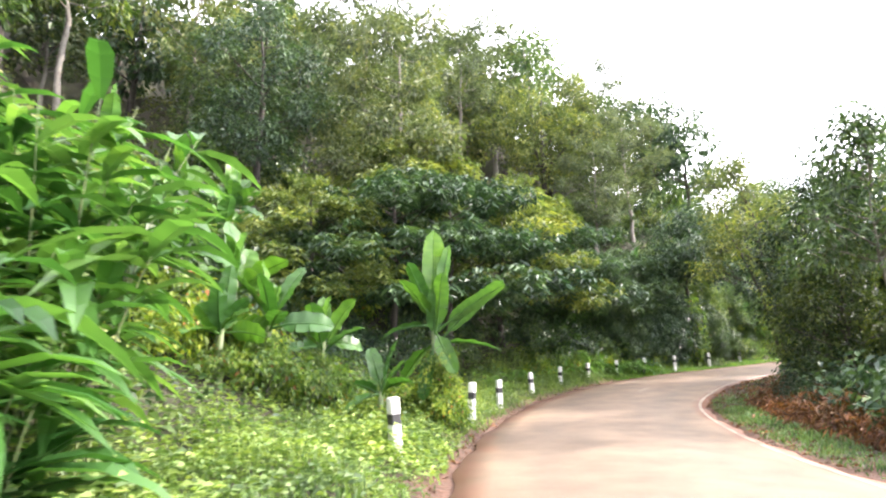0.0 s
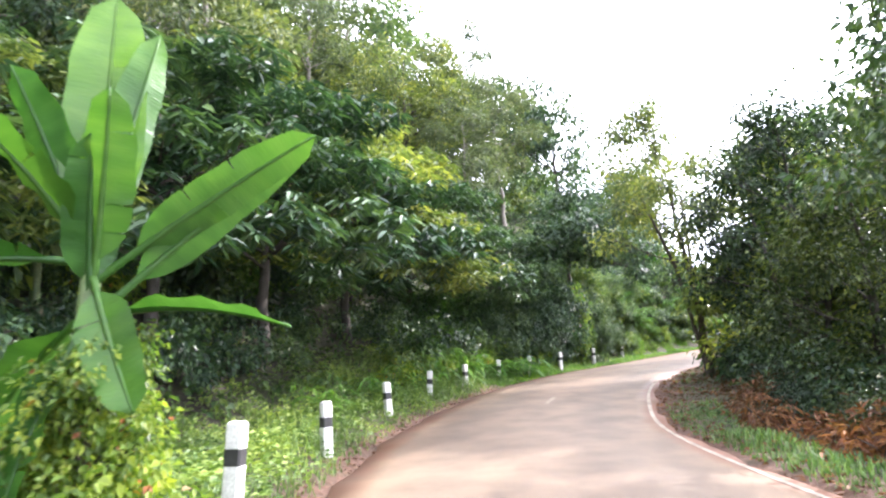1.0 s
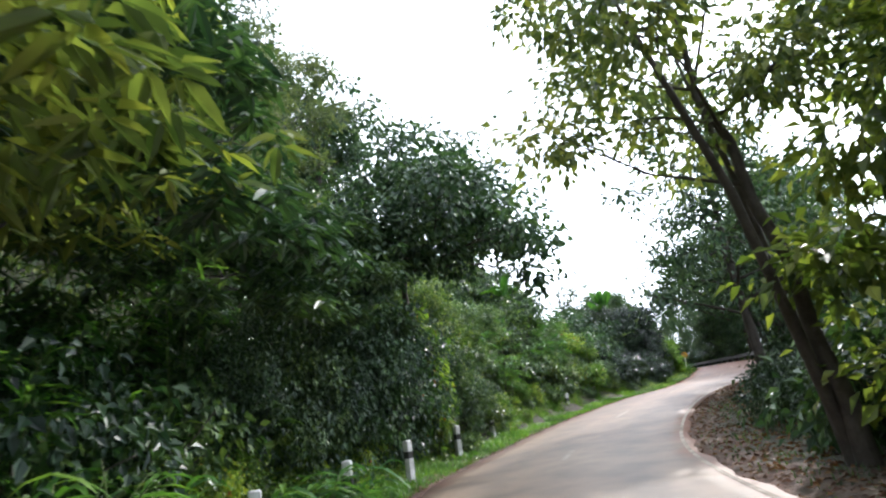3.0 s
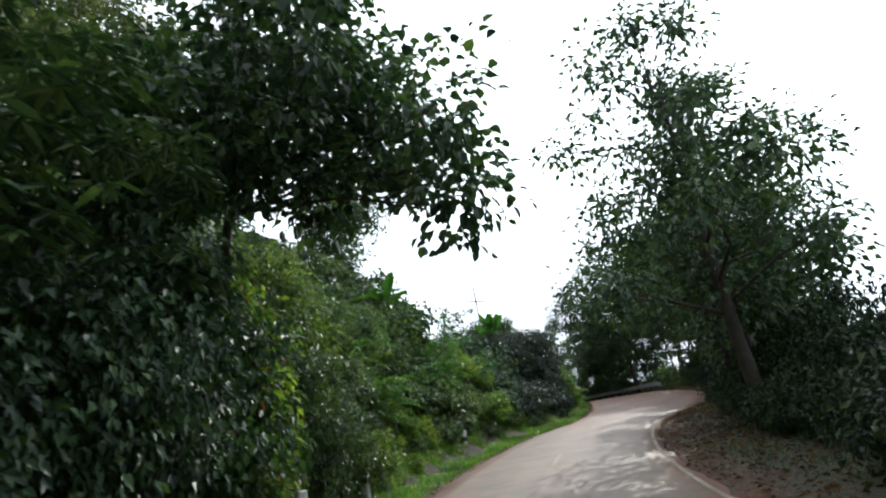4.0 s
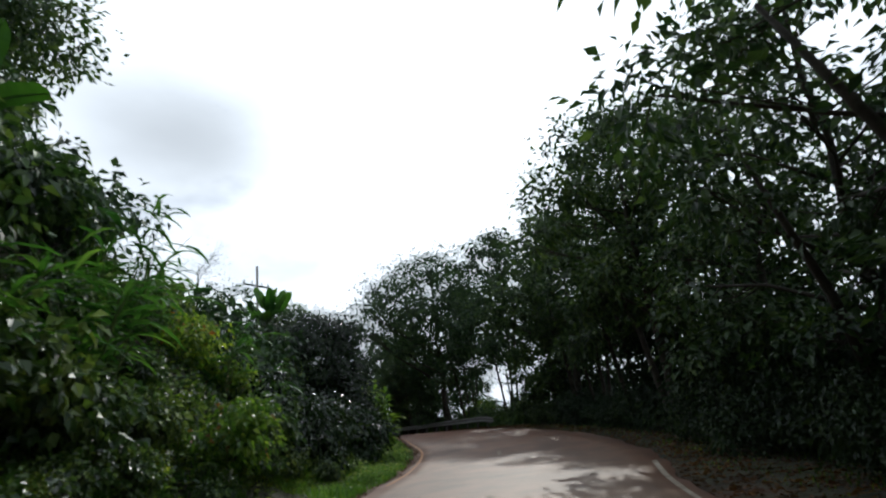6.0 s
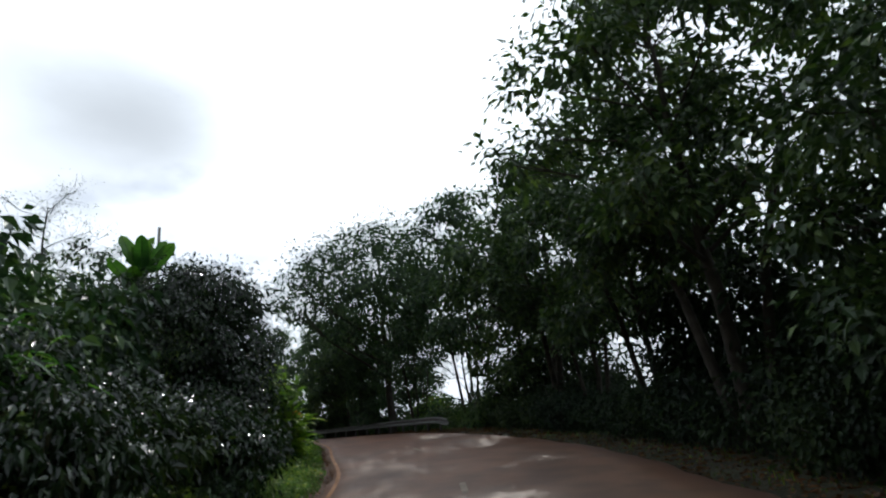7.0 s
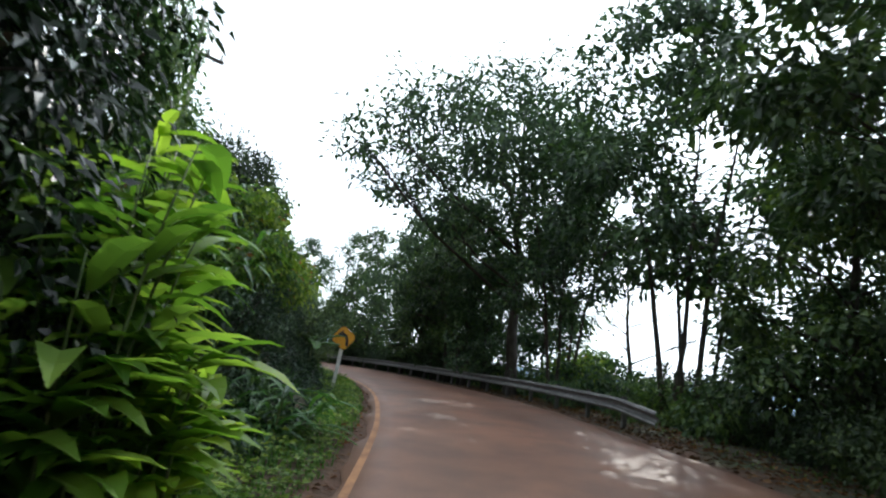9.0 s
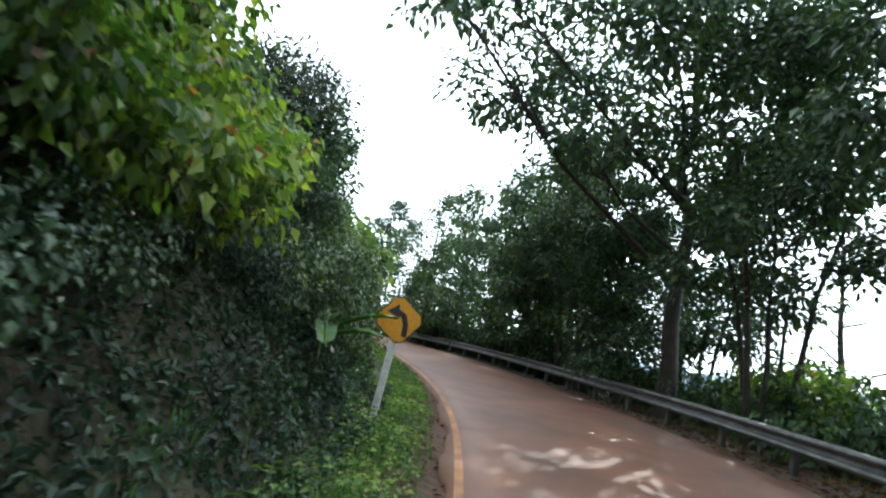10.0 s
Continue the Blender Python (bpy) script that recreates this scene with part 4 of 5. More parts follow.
for k in range(2600):
    x, y = frng.uniform(-48, 62), frng.uniform(8, 112)
    i, d = nearest(x, y)
    u = -float(d[0]) - HALF
    gap = 3.4 if u < 40 else 4.6
    if u < 9.5 or u > 52 or any(math.hypot(x - a, y - b) < gap for a, b in stood):
        continue
    if x > 30 and u < 30 + 12 * (x > 40) and y < 85:
        continue
    if y < 27 and u < 17 and -13 < x < -2:
        continue
    if len(stood) > 92:
        break
    stood.append((x, y))
    pick = frng.choice((0, 1, 2, 3, 4, 0, 4))
    kind, me = FOREST[pick] if u > 24 or x > 20 else NEAR_FOREST[(0, 1, 0, 2, 1)[pick]]
    plant_tree("forest_tree", me, at(x, y, -0.2), FOREST_LABEL[kind], "tree", "hillside forest", frng.uniform(0, 6.28), frng.uniform(0.85, 1.35) * (0.82 if x > 12 else 1.0))


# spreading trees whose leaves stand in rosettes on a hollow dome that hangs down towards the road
def dome(seed, height, reach, foot):
    """Flat sheets of leaves over a dome, lower on the side of the road."""
    rng = random.Random(seed)
    out = [(0.1, -0.2, height, 1.3, 1.3, 0.40)]
    for k, (ring, fall, count) in enumerate(((0.36, 0.10, 5), (0.66, 0.30, 9), (0.90, 0.58, 12), (1.0, 0.86, 9))):
        for q in range(count):
            g = 2 * math.pi * (q + rng.uniform(-0.3, 0.3)) / count + k
            if k == 3:
                g = -math.pi * (q + rng.uniform(0.1, 0.9)) / count
            r = reach * ring * rng.uniform(0.9, 1.12)
            low = fall * (1.0 if math.sin(g) < 0.3 else 0.55)
            size = rng.uniform(0.75, 1.2)
            out.append((r * math.cos(g), r * math.sin(g) - 0.3, height - (height - foot) * low + rng.uniform(-0.6, 0.6), size, size, 0.5 * size))
    return out


# LEAF_DEEP and LEAF_OLIVE put the shaded and the sun-lit canopy into leaf colour
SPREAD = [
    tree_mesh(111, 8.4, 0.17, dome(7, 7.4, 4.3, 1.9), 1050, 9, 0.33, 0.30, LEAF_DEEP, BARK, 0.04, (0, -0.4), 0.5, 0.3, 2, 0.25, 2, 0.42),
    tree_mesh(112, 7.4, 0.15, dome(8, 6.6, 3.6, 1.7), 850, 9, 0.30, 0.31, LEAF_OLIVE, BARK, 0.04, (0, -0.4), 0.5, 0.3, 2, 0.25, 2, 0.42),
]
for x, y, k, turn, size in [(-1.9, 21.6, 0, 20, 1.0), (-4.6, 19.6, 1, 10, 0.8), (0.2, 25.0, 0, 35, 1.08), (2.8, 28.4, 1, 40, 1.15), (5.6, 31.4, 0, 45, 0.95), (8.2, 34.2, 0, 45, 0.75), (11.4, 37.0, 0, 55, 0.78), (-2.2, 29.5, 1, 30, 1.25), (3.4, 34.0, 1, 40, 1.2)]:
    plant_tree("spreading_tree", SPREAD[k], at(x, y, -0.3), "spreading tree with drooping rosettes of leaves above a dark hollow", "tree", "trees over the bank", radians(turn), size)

# the overhanging tree where the road swings right, and its neighbour
OVERHANG = tree_mesh(121, 8.8, 0.17, [(0.2, 0, 7.6, 2.0, 2.0, 1.5), (1.2, -1.6, 6.9, 1.8, 1.7, 1.2), (2.3, -2.9, 5.8, 1.3, 1.3, 0.9), (2.0, -4.5, 3.7, 0.8, 0.8, 0.5), (1.2, -5.0, 5.0, 1.0, 1.0, 0.7), (-0.6, -4.2, 6.0, 1.2, 1.1, 0.8), (0.2, -2.4, 5.3, 1.2, 1.1, 0.8), (1.1, -2.3, 4.7, 0.9, 0.8, 0.6), (3.1, -3.8, 5.0, 0.8, 0.8, 0.5), (-1.0, -1.6, 5.8, 1.4, 1.3, 1.0), (-1.9, -1.6, 4.8, 1.4, 1.3, 1.2), (0.9, -1.9, 8.3, 1.9, 1.8, 1.2), (2.1, -2.7, 7.0, 1.4, 1.3, 0.9)],
                      760, 15, 0.19, 0.78, LEAF_DEEP, BARK, 0.24, (0.6, -0.9), 0.45, 0.64, 4, 0.5, 1)
plant_tree("roadside_tree", OVERHANG, at(15.8, 37.9, -0.2), "dark round-leaved tree reaching out over the road", "tree", "", 0.0, 1.0)

# inside of the first bend
BEND = [
    tree_mesh(131, 8.6, 0.16, round_set(31, 24, 0.9, 8.8, 3.3, 0.36, 0.8), 620, 20, 0.24, 0.60, LEAF_SUN, BARK, 0.26, (0.2, 0.3), 0.4, 0.15, 3, 0.35),
    tree_mesh(132, 8.2, 0.18, round_set(32, 24, 0.8, 8.4, 3.2, 0.36, 0.8), 620, 20, 0.17, 0.60, LEAF_BEND, BARK, 0.26, (-0.2, 0.2), 0.4, 0.15, 3, 0.35),
    tree_mesh(133, 10.0, 0.13, [(x - 0.8, y + 0.8, z, *r) for x, y, z, *r in round_set(33, 22, 5.0, 10.9, 2.9, 0.30, 0.7)], 520, 15, 0.17, 0.58, LEAF_OLIVE, BARK, 0.24, (-0.6, 0.6), 0.4, 0.2, 5, 0.4, stems=((0.1, 0.1, -1.9, 0.6, 7.6, 0.08), (-0.1, 0.1, 0.6, 1.2, 7.8, 0.07))),
    tree_mesh(134, 11.0, 0.19, round_set(34, 28, 3.2, 11.4, 4.0, 0.32, 0.75), 640, 22, 0.18, 0.62, LEAF_BEND, BARK, 0.26, (-0.2, 0.2), 0.4, 0.15, 4, 0.35, stems=((0.3, 0.1, 1.6, 0.9, 6.5, 0.13), (-0.3, -0.1, -1.5, 0.8, 6.8, 0.12))),
    tree_mesh(135, 7.8, 0.09, round_set(35, 18, 4.6, 8.5, 2.3, 0.34, 0.7), 340, 16, 0.17, 0.58, LEAF_DEEP, BARK_PALE, 0.24, (0.2, 0.1), 0.4, 0.2, 4, 0.4),
]
BEND_LABEL = ("leafy tree with olive leaves down to its foot inside the bend", "bushy green tree with leaves to the ground inside the bend", "slender open-crowned tree with leaning trunk inside the bend", "large dense tree with a dark crown inside the bend", "open grey-green tree with a thin pale trunk inside the bend")
for x, y, k, turn, size in [(10.9, 14.0, 4, 0, 1.0), (12.9, 14.4, 1, 0, 0.6), (11.6, 16.6, 1, 80, 0.66), (14.2, 20.6, 3, 160, 0.78), (17.2, 23.2, 0, 240, 1.08), (15.1, 25.6, 2, 0, 1.0), (18.2, 20.2, 0, 200, 1.2), (22.4, 22.6, 2, 130, 0.9)]:
    plant_tree("roadside_tree", BEND[k], at(x, y, -0.2), BEND_LABEL[k], "tree", "trees inside the bend", radians(turn), size)

# tall valley-side trees
TALL = [
    tree_mesh(141, 12.5, 0.20, round_set(41, 26, 1.8, 13.0, 3.7, 0.33, 0.75), 560, 18, 0.25, 0.62, LEAF_DEEP, BARK, 0.27, (0.4, 0.2), 0.4, 0.15, 3, 0.35),
    tree_mesh(142, 12.0, 0.18, round_set(42, 28, 2.6, 12.6, 4.5, 0.27, 0.7), 430, 18, 0.22, 0.62, LEAF_DEEP, BARK, 0.27, (-0.1, 0.3), 0.4, 0.14, 4, 0.35, stems=((0.3, 0.2, 1.9, 0.8, 6.5, 0.12),)),
    tree_mesh(143, 11.4, 0.13, round_set(43, 24, 3.8, 12.0, 3.9, 0.31, 0.6), 560, 20, 0.23, 0.60, LEAF_DEEP, BARK, 0.25, (-0.4, 0.3), 0.4, 0.10, 4, 0.35, stems=((0.25, -0.1, 1.6, -0.7, 7.0, 0.09), (-0.2, 0.2, -1.5, 1.0, 7.4, 0.10))),
    tree_mesh(144, 12.8, 0.22, round_set(44, 32, 5.4, 13.8, 5.5, 0.28, 0.62), 800, 20, 0.25, 0.62, LEAF_DEEP, BARK, 0.27, (-0.3, 0.4), 0.4, 0.22, 4, 0.35, stems=((0.2, 0.1, 2.6, 0.9, 7.6, 0.14), (-0.1, -0.2, -2.2, -1.4, 7.8, 0.13))),
    tree_mesh(145, 11.2, 0.085, round_set(45, 28, 4.2, 13.0, 4.2, 0.30, 0.6), 720, 20, 0.21, 0.58, LEAF_DEEP, BARK, 0.24, (0.5, 0.6), 0.4, 0.14, 4, 0.35, stems=((0.25, -0.2, 1.5, -1.4, 8.0, 0.075), (-0.3, 0.1, -1.7, 0.3, 8.4, 0.08), (0.1, 0.35, -0.6, 1.9, 7.6, 0.065), (0.5, 0.1, 2.1, 0.8, 7.2, 0.06))),
    tree_mesh(146, 9.8, 0.17, round_set(46, 26, 3.0, 10.6, 3.3, 0.30, 0.85, 1.9), 400, 17, 0.18, 0.62, LEAF_DEEP, BARK, 0.25, (0.1, 0.1), 0.4, 0.12, 3, 0.35),
]
VALLEY_LABEL = ("tall dark tree with leaves to its foot beside the road", "large dark full-crowned tree on the valley side of the road", "open-crowned tree with forked stems on the valley side", "great dark tree with a forked trunk on the valley side",
                "thin tree of several stems that fan out beside the guardrail", "dense dark tree narrowing to its top beside the road")
VALLEY = [(26.3, 32.3, 5, 0, 1.18), (29.9, 33.0, 1, 60, 0.95), (34.0, 33.6, 1, 100, 0.84), (38.3, 34.4, 0, 200, 0.74), (42.9, 36.8, 3, 20, 0.86), (46.8, 38.0, 2, 300, 0.9), (50.9, 39.8, 2, 90, 0.85),
          (54.0, 41.3, 3, 150, 0.86), (57.4, 43.2, 0, 210, 0.72), (60.5, 46.5, 4, 270, 1.06), (64.3, 50.8, 4, 330, 0.85), (68.8, 57.0, 1, 40, 0.80), (69.8, 59.2, 1, 160, 0.85), (66.9, 55.8, 0, 15, 0.58), (70.6, 59.4, 0, 95, 0.66), (72.4, 62.4, 0, 170, 0.72), (71.8, 59.4, 2, 10, 0.9), (75.0, 64.4, 0, 120, 0.85), (80, 69.5, 0, 220, 0.9), (83.4, 74.4, 1, 30, 0.95), (85.6, 81, 0, 90, 0.95), (87.2, 89, 1, 140, 1.0), (88, 98, 0, 10, 1.0), (80.6, 72.6, 0, 60, 0.6),
          (61.4, 43.0, 2, 190, 0.8), (71.5, 53.6, 2, 100, 0.8)]
for x, y, k, turn, size in VALLEY:
    i, off = nearest(x, y)
    i, out = int(i[0]), max(0.0, 3.7 - float(off[0]))
    x, y = x + TAN[i, 1] * out, y - TAN[i, 0] * out
    plant_tree("valley_tree", TALL[k], at(x, y, -0.2), VALLEY_LABEL[k], "tree", "valley-side trees", radians(turn), size)

# the great tree past the guardrail, whose crown reaches across the road
GREAT = tree_mesh(147, 14.6, 0.26, [(0, 0, 13.6, 2.8, 2.8, 1.5), (-2.5, 1.0, 12.4, 2.5, 2.5, 1.4), (2.2, -1.0, 12.2, 2.5, 2.5, 1.4), (-5.0, 2.0, 10.7, 2.2, 2.1, 1.2), (-7.0, 2.8, 9.2, 1.6, 1.6, 0.9), (-8.5, 2.6, 7.7, 1.0, 1.0, 0.6), (-5.4, -0.5, 8.8, 1.8, 1.8, 1.1),
              (-3.0, -2.0, 9.6, 2.1, 2.1, 1.3), (0, -3.0, 10.2, 2.3, 2.3, 1.4), (3.3, -2.6, 9.8, 2.1, 2.1, 1.3), (4.4, 0.6, 9.2, 2.1, 2.1, 1.3), (2.0, 2.6, 11.0, 2.3, 2.3, 1.4), (-1.0, 3.4, 10.2, 2.2, 2.2, 1.4), (-3.6, 3.9, 8.6, 1.9, 1.9, 1.2), (1.0, -1.6, 7.6, 1.8, 1.8, 1.1),
              (-2.0, 0.5, 7.0, 1.8, 1.7, 1.0), (0.9, -3.3, 6.4, 1.6, 1.6, 0.9), (-4.3, 1.6, 6.6, 1.5, 1.5, 0.9), (1.2, 2.0, 5.6, 1.5, 1.5, 0.9)], 1150, 20, 0.22, 0.58, LEAF_DEEP, BARK, 0.27, (0.1, 0.2), 0.4, 0.25, 5, 0.35)
plant_tree("valley_tree", GREAT, at(66.3, 53.3, -0.2), "great tree with thick straight trunk and wide crown past the guardrail", "tree", "valley-side trees", 0.0, 1.0)

# single trees on the skyline of the uphill side
CROWN = tree_mesh(151, 7.4, 0.2, [(0, 0, 6.0, 2.0, 2.0, 1.3), (1.6, 0.4, 5.2, 1.6, 1.6, 1.2), (-1.7, -0.2, 5.0, 1.7, 1.6, 1.3), (0.3, -1.6, 4.6, 1.5, 1.5, 1.1), (0.6, 1.4, 4.2, 1.5, 1.5, 1.1), (-0.6, 0.2, 3.4, 1.4, 1.4, 1.2), (1.8, -1.2, 3.6, 1.3, 1.3, 1.0), (-1.8, -1.2, 3.4, 1.3, 1.3, 1.0)], 900, 18, 0.20, 0.55, LEAF_GLOSS, BARK_PALE, 0.26, (0.2, 0), 0.3, 0.4, 4)
CREST = tree_mesh(154, 7.6, 0.18, [(0, 0, 6.3, 2.3, 2.2, 1.4), (1.7, 0.3, 5.6, 1.6, 1.6, 1.2), (-1.8, -0.2, 5.5, 1.7, 1.6, 1.2), (0.3, -1.6, 4.7, 1.6, 1.5, 1.1), (-0.9, 0.9, 3.8, 1.5, 1.4, 1.0), (1.1, 0.9, 3.5, 1.4, 1.3, 1.0), (-0.6, -0.6, 2.4, 1.3, 1.3, 1.0)], 640, 15, 0.22, 0.58, LEAF_DEEP, BARK_PALE, 0.28, (0.2, 0), 0.3, 0.3, 4)
plant_tree("skyline_tree", CREST, at(31.4, 53.2, -0.2), "round-crowned tree with a pale trunk on the crest", "tree", "", 0.4, 1.0)
plant_tree("skyline_tree", CROWN, at(61.8, 66.8, -0.2), "round-crowned tree standing above the thicket", "tree", "", 2.0, 0.95)
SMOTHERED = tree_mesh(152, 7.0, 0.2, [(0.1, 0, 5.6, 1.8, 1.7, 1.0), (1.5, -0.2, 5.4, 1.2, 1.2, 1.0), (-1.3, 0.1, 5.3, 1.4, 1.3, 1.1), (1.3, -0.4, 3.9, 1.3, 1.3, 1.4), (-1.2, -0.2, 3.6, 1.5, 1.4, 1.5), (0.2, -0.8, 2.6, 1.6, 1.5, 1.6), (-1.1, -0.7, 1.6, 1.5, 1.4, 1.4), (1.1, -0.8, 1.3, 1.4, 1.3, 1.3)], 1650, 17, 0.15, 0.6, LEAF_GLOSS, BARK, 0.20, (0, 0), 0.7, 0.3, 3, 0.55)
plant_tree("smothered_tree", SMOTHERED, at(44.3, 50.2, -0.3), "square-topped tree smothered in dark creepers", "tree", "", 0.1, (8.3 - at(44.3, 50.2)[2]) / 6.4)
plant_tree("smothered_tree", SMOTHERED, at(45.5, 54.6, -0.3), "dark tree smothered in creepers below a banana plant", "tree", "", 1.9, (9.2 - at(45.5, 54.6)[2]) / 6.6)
DRAPED = tree_mesh(156, 7.6, 0.2, [(0, 0, 6.6, 1.5, 1.5, 1.2), (0.9, -0.3, 5.2, 1.4, 1.4, 1.4), (-1.0, 0.1, 5.4, 1.5, 1.4, 1.5), (0.2, -0.8, 3.6, 1.6, 1.5, 1.6), (-0.9, -0.7, 2.4, 1.6, 1.5, 1.6), (0.9, -0.8, 2.0, 1.5, 1.4, 1.5)], 640, 15, 0.20, 0.64, LEAF_MID, BARK, 0.22, (0, 0), 0.7, 0.3, 3, 0.7)
plant_tree("smothered_tree", DRAPED, at(50.5, 56.4, -0.3), "tree draped in green creepers above the cutting", "tree", "", 1.2, 0.6)
for x, y, top, turn in [(17.9, 39.4, 7.0, 0.3), (20.3, 40.9, 6.5, 2.2), (22.9, 42.2, 6.7, 4.0)]:
    plant_tree("smothered_tree", DRAPED, at(x, y, -0.3), "low tree draped in green creepers on the bank", "tree", "draped trees on the bank", turn, (top - at(x, y)[2]) / 7.6)
BARE = tree_mesh(153, 8.0, 0.13, blob_set(53, 11, 8.0, 3.0, 0.45), 130, 8, 0.10, 0.5, LEAF_OLIVE, BARK, 0.25, (0.3, 0.2), 0.3, 0.35, 12)
plant_tree("bare_tree", BARE, at(45.3, 58.4, -0.2), "almost leafless grey tree above the thicket", "tree", "", 0.0, 0.8)
SNAG = tree_mesh(155, 7.2, 0.06, [(-0.9, 1.3, 6.1, 0.5, 0.5, 0.4), (-0.3, 0.5, 4.8, 0.6, 0.6, 0.5), (0.4, 0.3, 5.4, 0.5, 0.5, 0.4), (0.3, -0.2, 3.8, 0.5, 0.5, 0.4)], 40, 10, 0.18, 0.5, LEAF_MID, BARK, 0.2, (-1.1, 1.5), 0.3, 0.6, 3)
plant_tree("bare_tree", SNAG, at(22.3, 25.4, -0.2), "thin leaning half-bare tree beside the road", "tree", "", 0.0, 1.0)
plant_tree("bare_tree", BARE, at(72.4, 49.4, -0.2), "almost leafless grey tree below the road", "tree", "", 1.9, 1.35)
for x, y, k, size in [(63.5, 65.5, 4, 0.42), (65.5, 69.5, 1, 0.6), (70, 75, 4, 0.7), (73.5, 84, 1, 0.8), (42.4, 55.5, 4, 0.34), (75.5, 94, 4, 0.9), (76.5, 104, 1, 0.9), (51, 61.5, 1, 0.42)]:
    plant_tree("thicket_tree", FOREST[k][1], at(x, y, -0.2), "dense low tree in the thicket above the road", "tree", "thicket trees", x * 1.7, size)

# ---- shrubs, creepers, grass ----
def shrub_meshes(seed, tall, wide, clumps, per, leaf, width, material, spread=0.16, droop=0.3, hollow=0.48):
    rng = np.random.default_rng(seed)
    blobs = [(0, 0, tall * 0.45, wide * 0.6, wide * 0.6, tall * 0.5)] + [(wide * 0.55 * math.cos(g), wide * 0.55 * math.sin(g), tall * (0.3 + 0.3 * ((k * 7) % 3) / 2), wide * 0.42, wide * 0.42, tall * 0.38) for k, g in enumerate(np.linspace(0, 5.2, 5))]
    p, out, mid, pick, outward = clumped(rng, blobs, clumps, per, spread, hollow)
    keep = p[:, 2] > -0.15
    p, out, outward = p[keep], out[keep], outward[keep]
    stems = Bag()
    for q in mid[:12]:
        a = np.array([rng.normal(0, 0.08), rng.normal(0, 0.08), -0.2])
        tube(stems, [a, a * 0.5 + q * 0.5 + np.array([0, 0, 0.12]), q], [0.022, 0.014, 0.005], 4)
    v, f = leaf_blades(rng, p, out * 0.6 + rng.normal(0, 0.35, p.shape) + np.array([0, 0, -droop - 0.2]), leaf, width, 0.2, 0.15, 0, outward + np.array([0, 0, 0.35]))
    return stems.mesh("stem", BARK, True), mesh_of("foliage", v, f, material)


SHRUBS = {
    "creeper": shrub_meshes(201, 1.7, 1.5, 115, 8, 0.22, 0.66, LEAF_MID),
    "dark": shrub_meshes(202, 1.9, 1.5, 130, 8, 0.20, 0.58, LEAF_DEEP),
    "olive": shrub_meshes(203, 1.5, 1.4, 120, 9, 0.20, 0.62, LEAF_OLIVE),
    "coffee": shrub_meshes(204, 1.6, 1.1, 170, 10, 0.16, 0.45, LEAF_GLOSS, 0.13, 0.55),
    "lime": shrub_meshes(205, 1.3, 1.0, 120, 11, 0.15, 0.55, LEAF_LIME),
    "fern": shrub_meshes(206, 0.55, 0.7, 60, 10, 0.15, 0.25, LEAF_DRY, 0.12, 0.2),
    "fine": shrub_meshes(207, 1.6, 1.4, 165, 8, 0.145, 0.62, LEAF_DEEP, 0.14),
    "ivy": shrub_meshes(208, 1.5, 1.3, 210, 11, 0.088, 0.72, LEAF_IVY, 0.12),
    "bulk": shrub_meshes(210, 1.6, 1.4, 300, 9, 0.095, 0.62, LEAF_SHADED, 0.12),
    "mound": shrub_meshes(214, 1.3, 1.25, 240, 9, 0.16, 0.78, LEAF_BANK, 0.085, 0.25, 0.86),
    "thicket": shrub_meshes(211, 4.2, 1.7, 520, 15, 0.13, 0.62, LEAF_DEEP, 0.16, 0.5),
    "wall": shrub_meshes(213, 4.0, 1.6, 380, 12, 0.14, 0.62, LEAF_SHADED, 0.16, 0.4),
    "column": shrub_meshes(212, 4.6, 0.75, 230, 12, 0.17, 0.62, LEAF_LIME, 0.15, 0.7),
    "vine": shrub_meshes(209, 1.4, 1.2, 150, 11, 0.13, 0.70, LEAF_LIME, 0.14, 0.5),
}
SHRUB_TAG = {"creeper": "mound of green creepers over low shrubs on the bank", "dark": "dense dark green shrub on the bank", "olive": "olive green shrub overgrown with creepers", "coffee": "glossy dark-leaved coffee shrub beside the road",
             "lime": "bright yellow-green shrub in the sun", "fern": "dried red-brown fern patch on the verge", "fine": "small-leaved dark creeper mound beside the road",
             "ivy": "wall of tiny-leaved grey-green creepers beside the road", "bulk": "tall bush with shade-darkened leaves below the road on the valley side", "vine": "bright green vine hanging over the top of the thicket",
             "mound": "rounded mound of broad-leaved creepers on the bank", "wall": "tall bush with shade-darkened leaves between the trunks of the valley trees", "thicket": "tall black-green thicket hung with creepers beside the road", "column": "slim column of bright creepers hanging from a branch"}
SHRUB_NAME = {"creeper": "creeper_mound", "mound": "creeper_mound", "dark": "shrub", "olive": "shrub", "coffee": "coffee_shrub", "lime": "shrub", "fern": "dry_fern", "fine": "creeper_mound", "ivy": "creeper_mound", "bulk": "bush", "vine": "vine", "thicket": "thicket_bush", "wall": "bush", "column": "creeper_column"}


def plant_shrub(kind, x, y, turn, size, rise=0.0, group=""):
    t = thing(SHRUB_NAME[kind], at(x, y, rise), SHRUB_TAG[kind], "fern" if kind == "fern" else "shrub", group, turn, size)
    tagged(part("stem", SHRUBS[kind][0], t), kind="stuff")
    part("foliage", SHRUBS[kind][1], t)


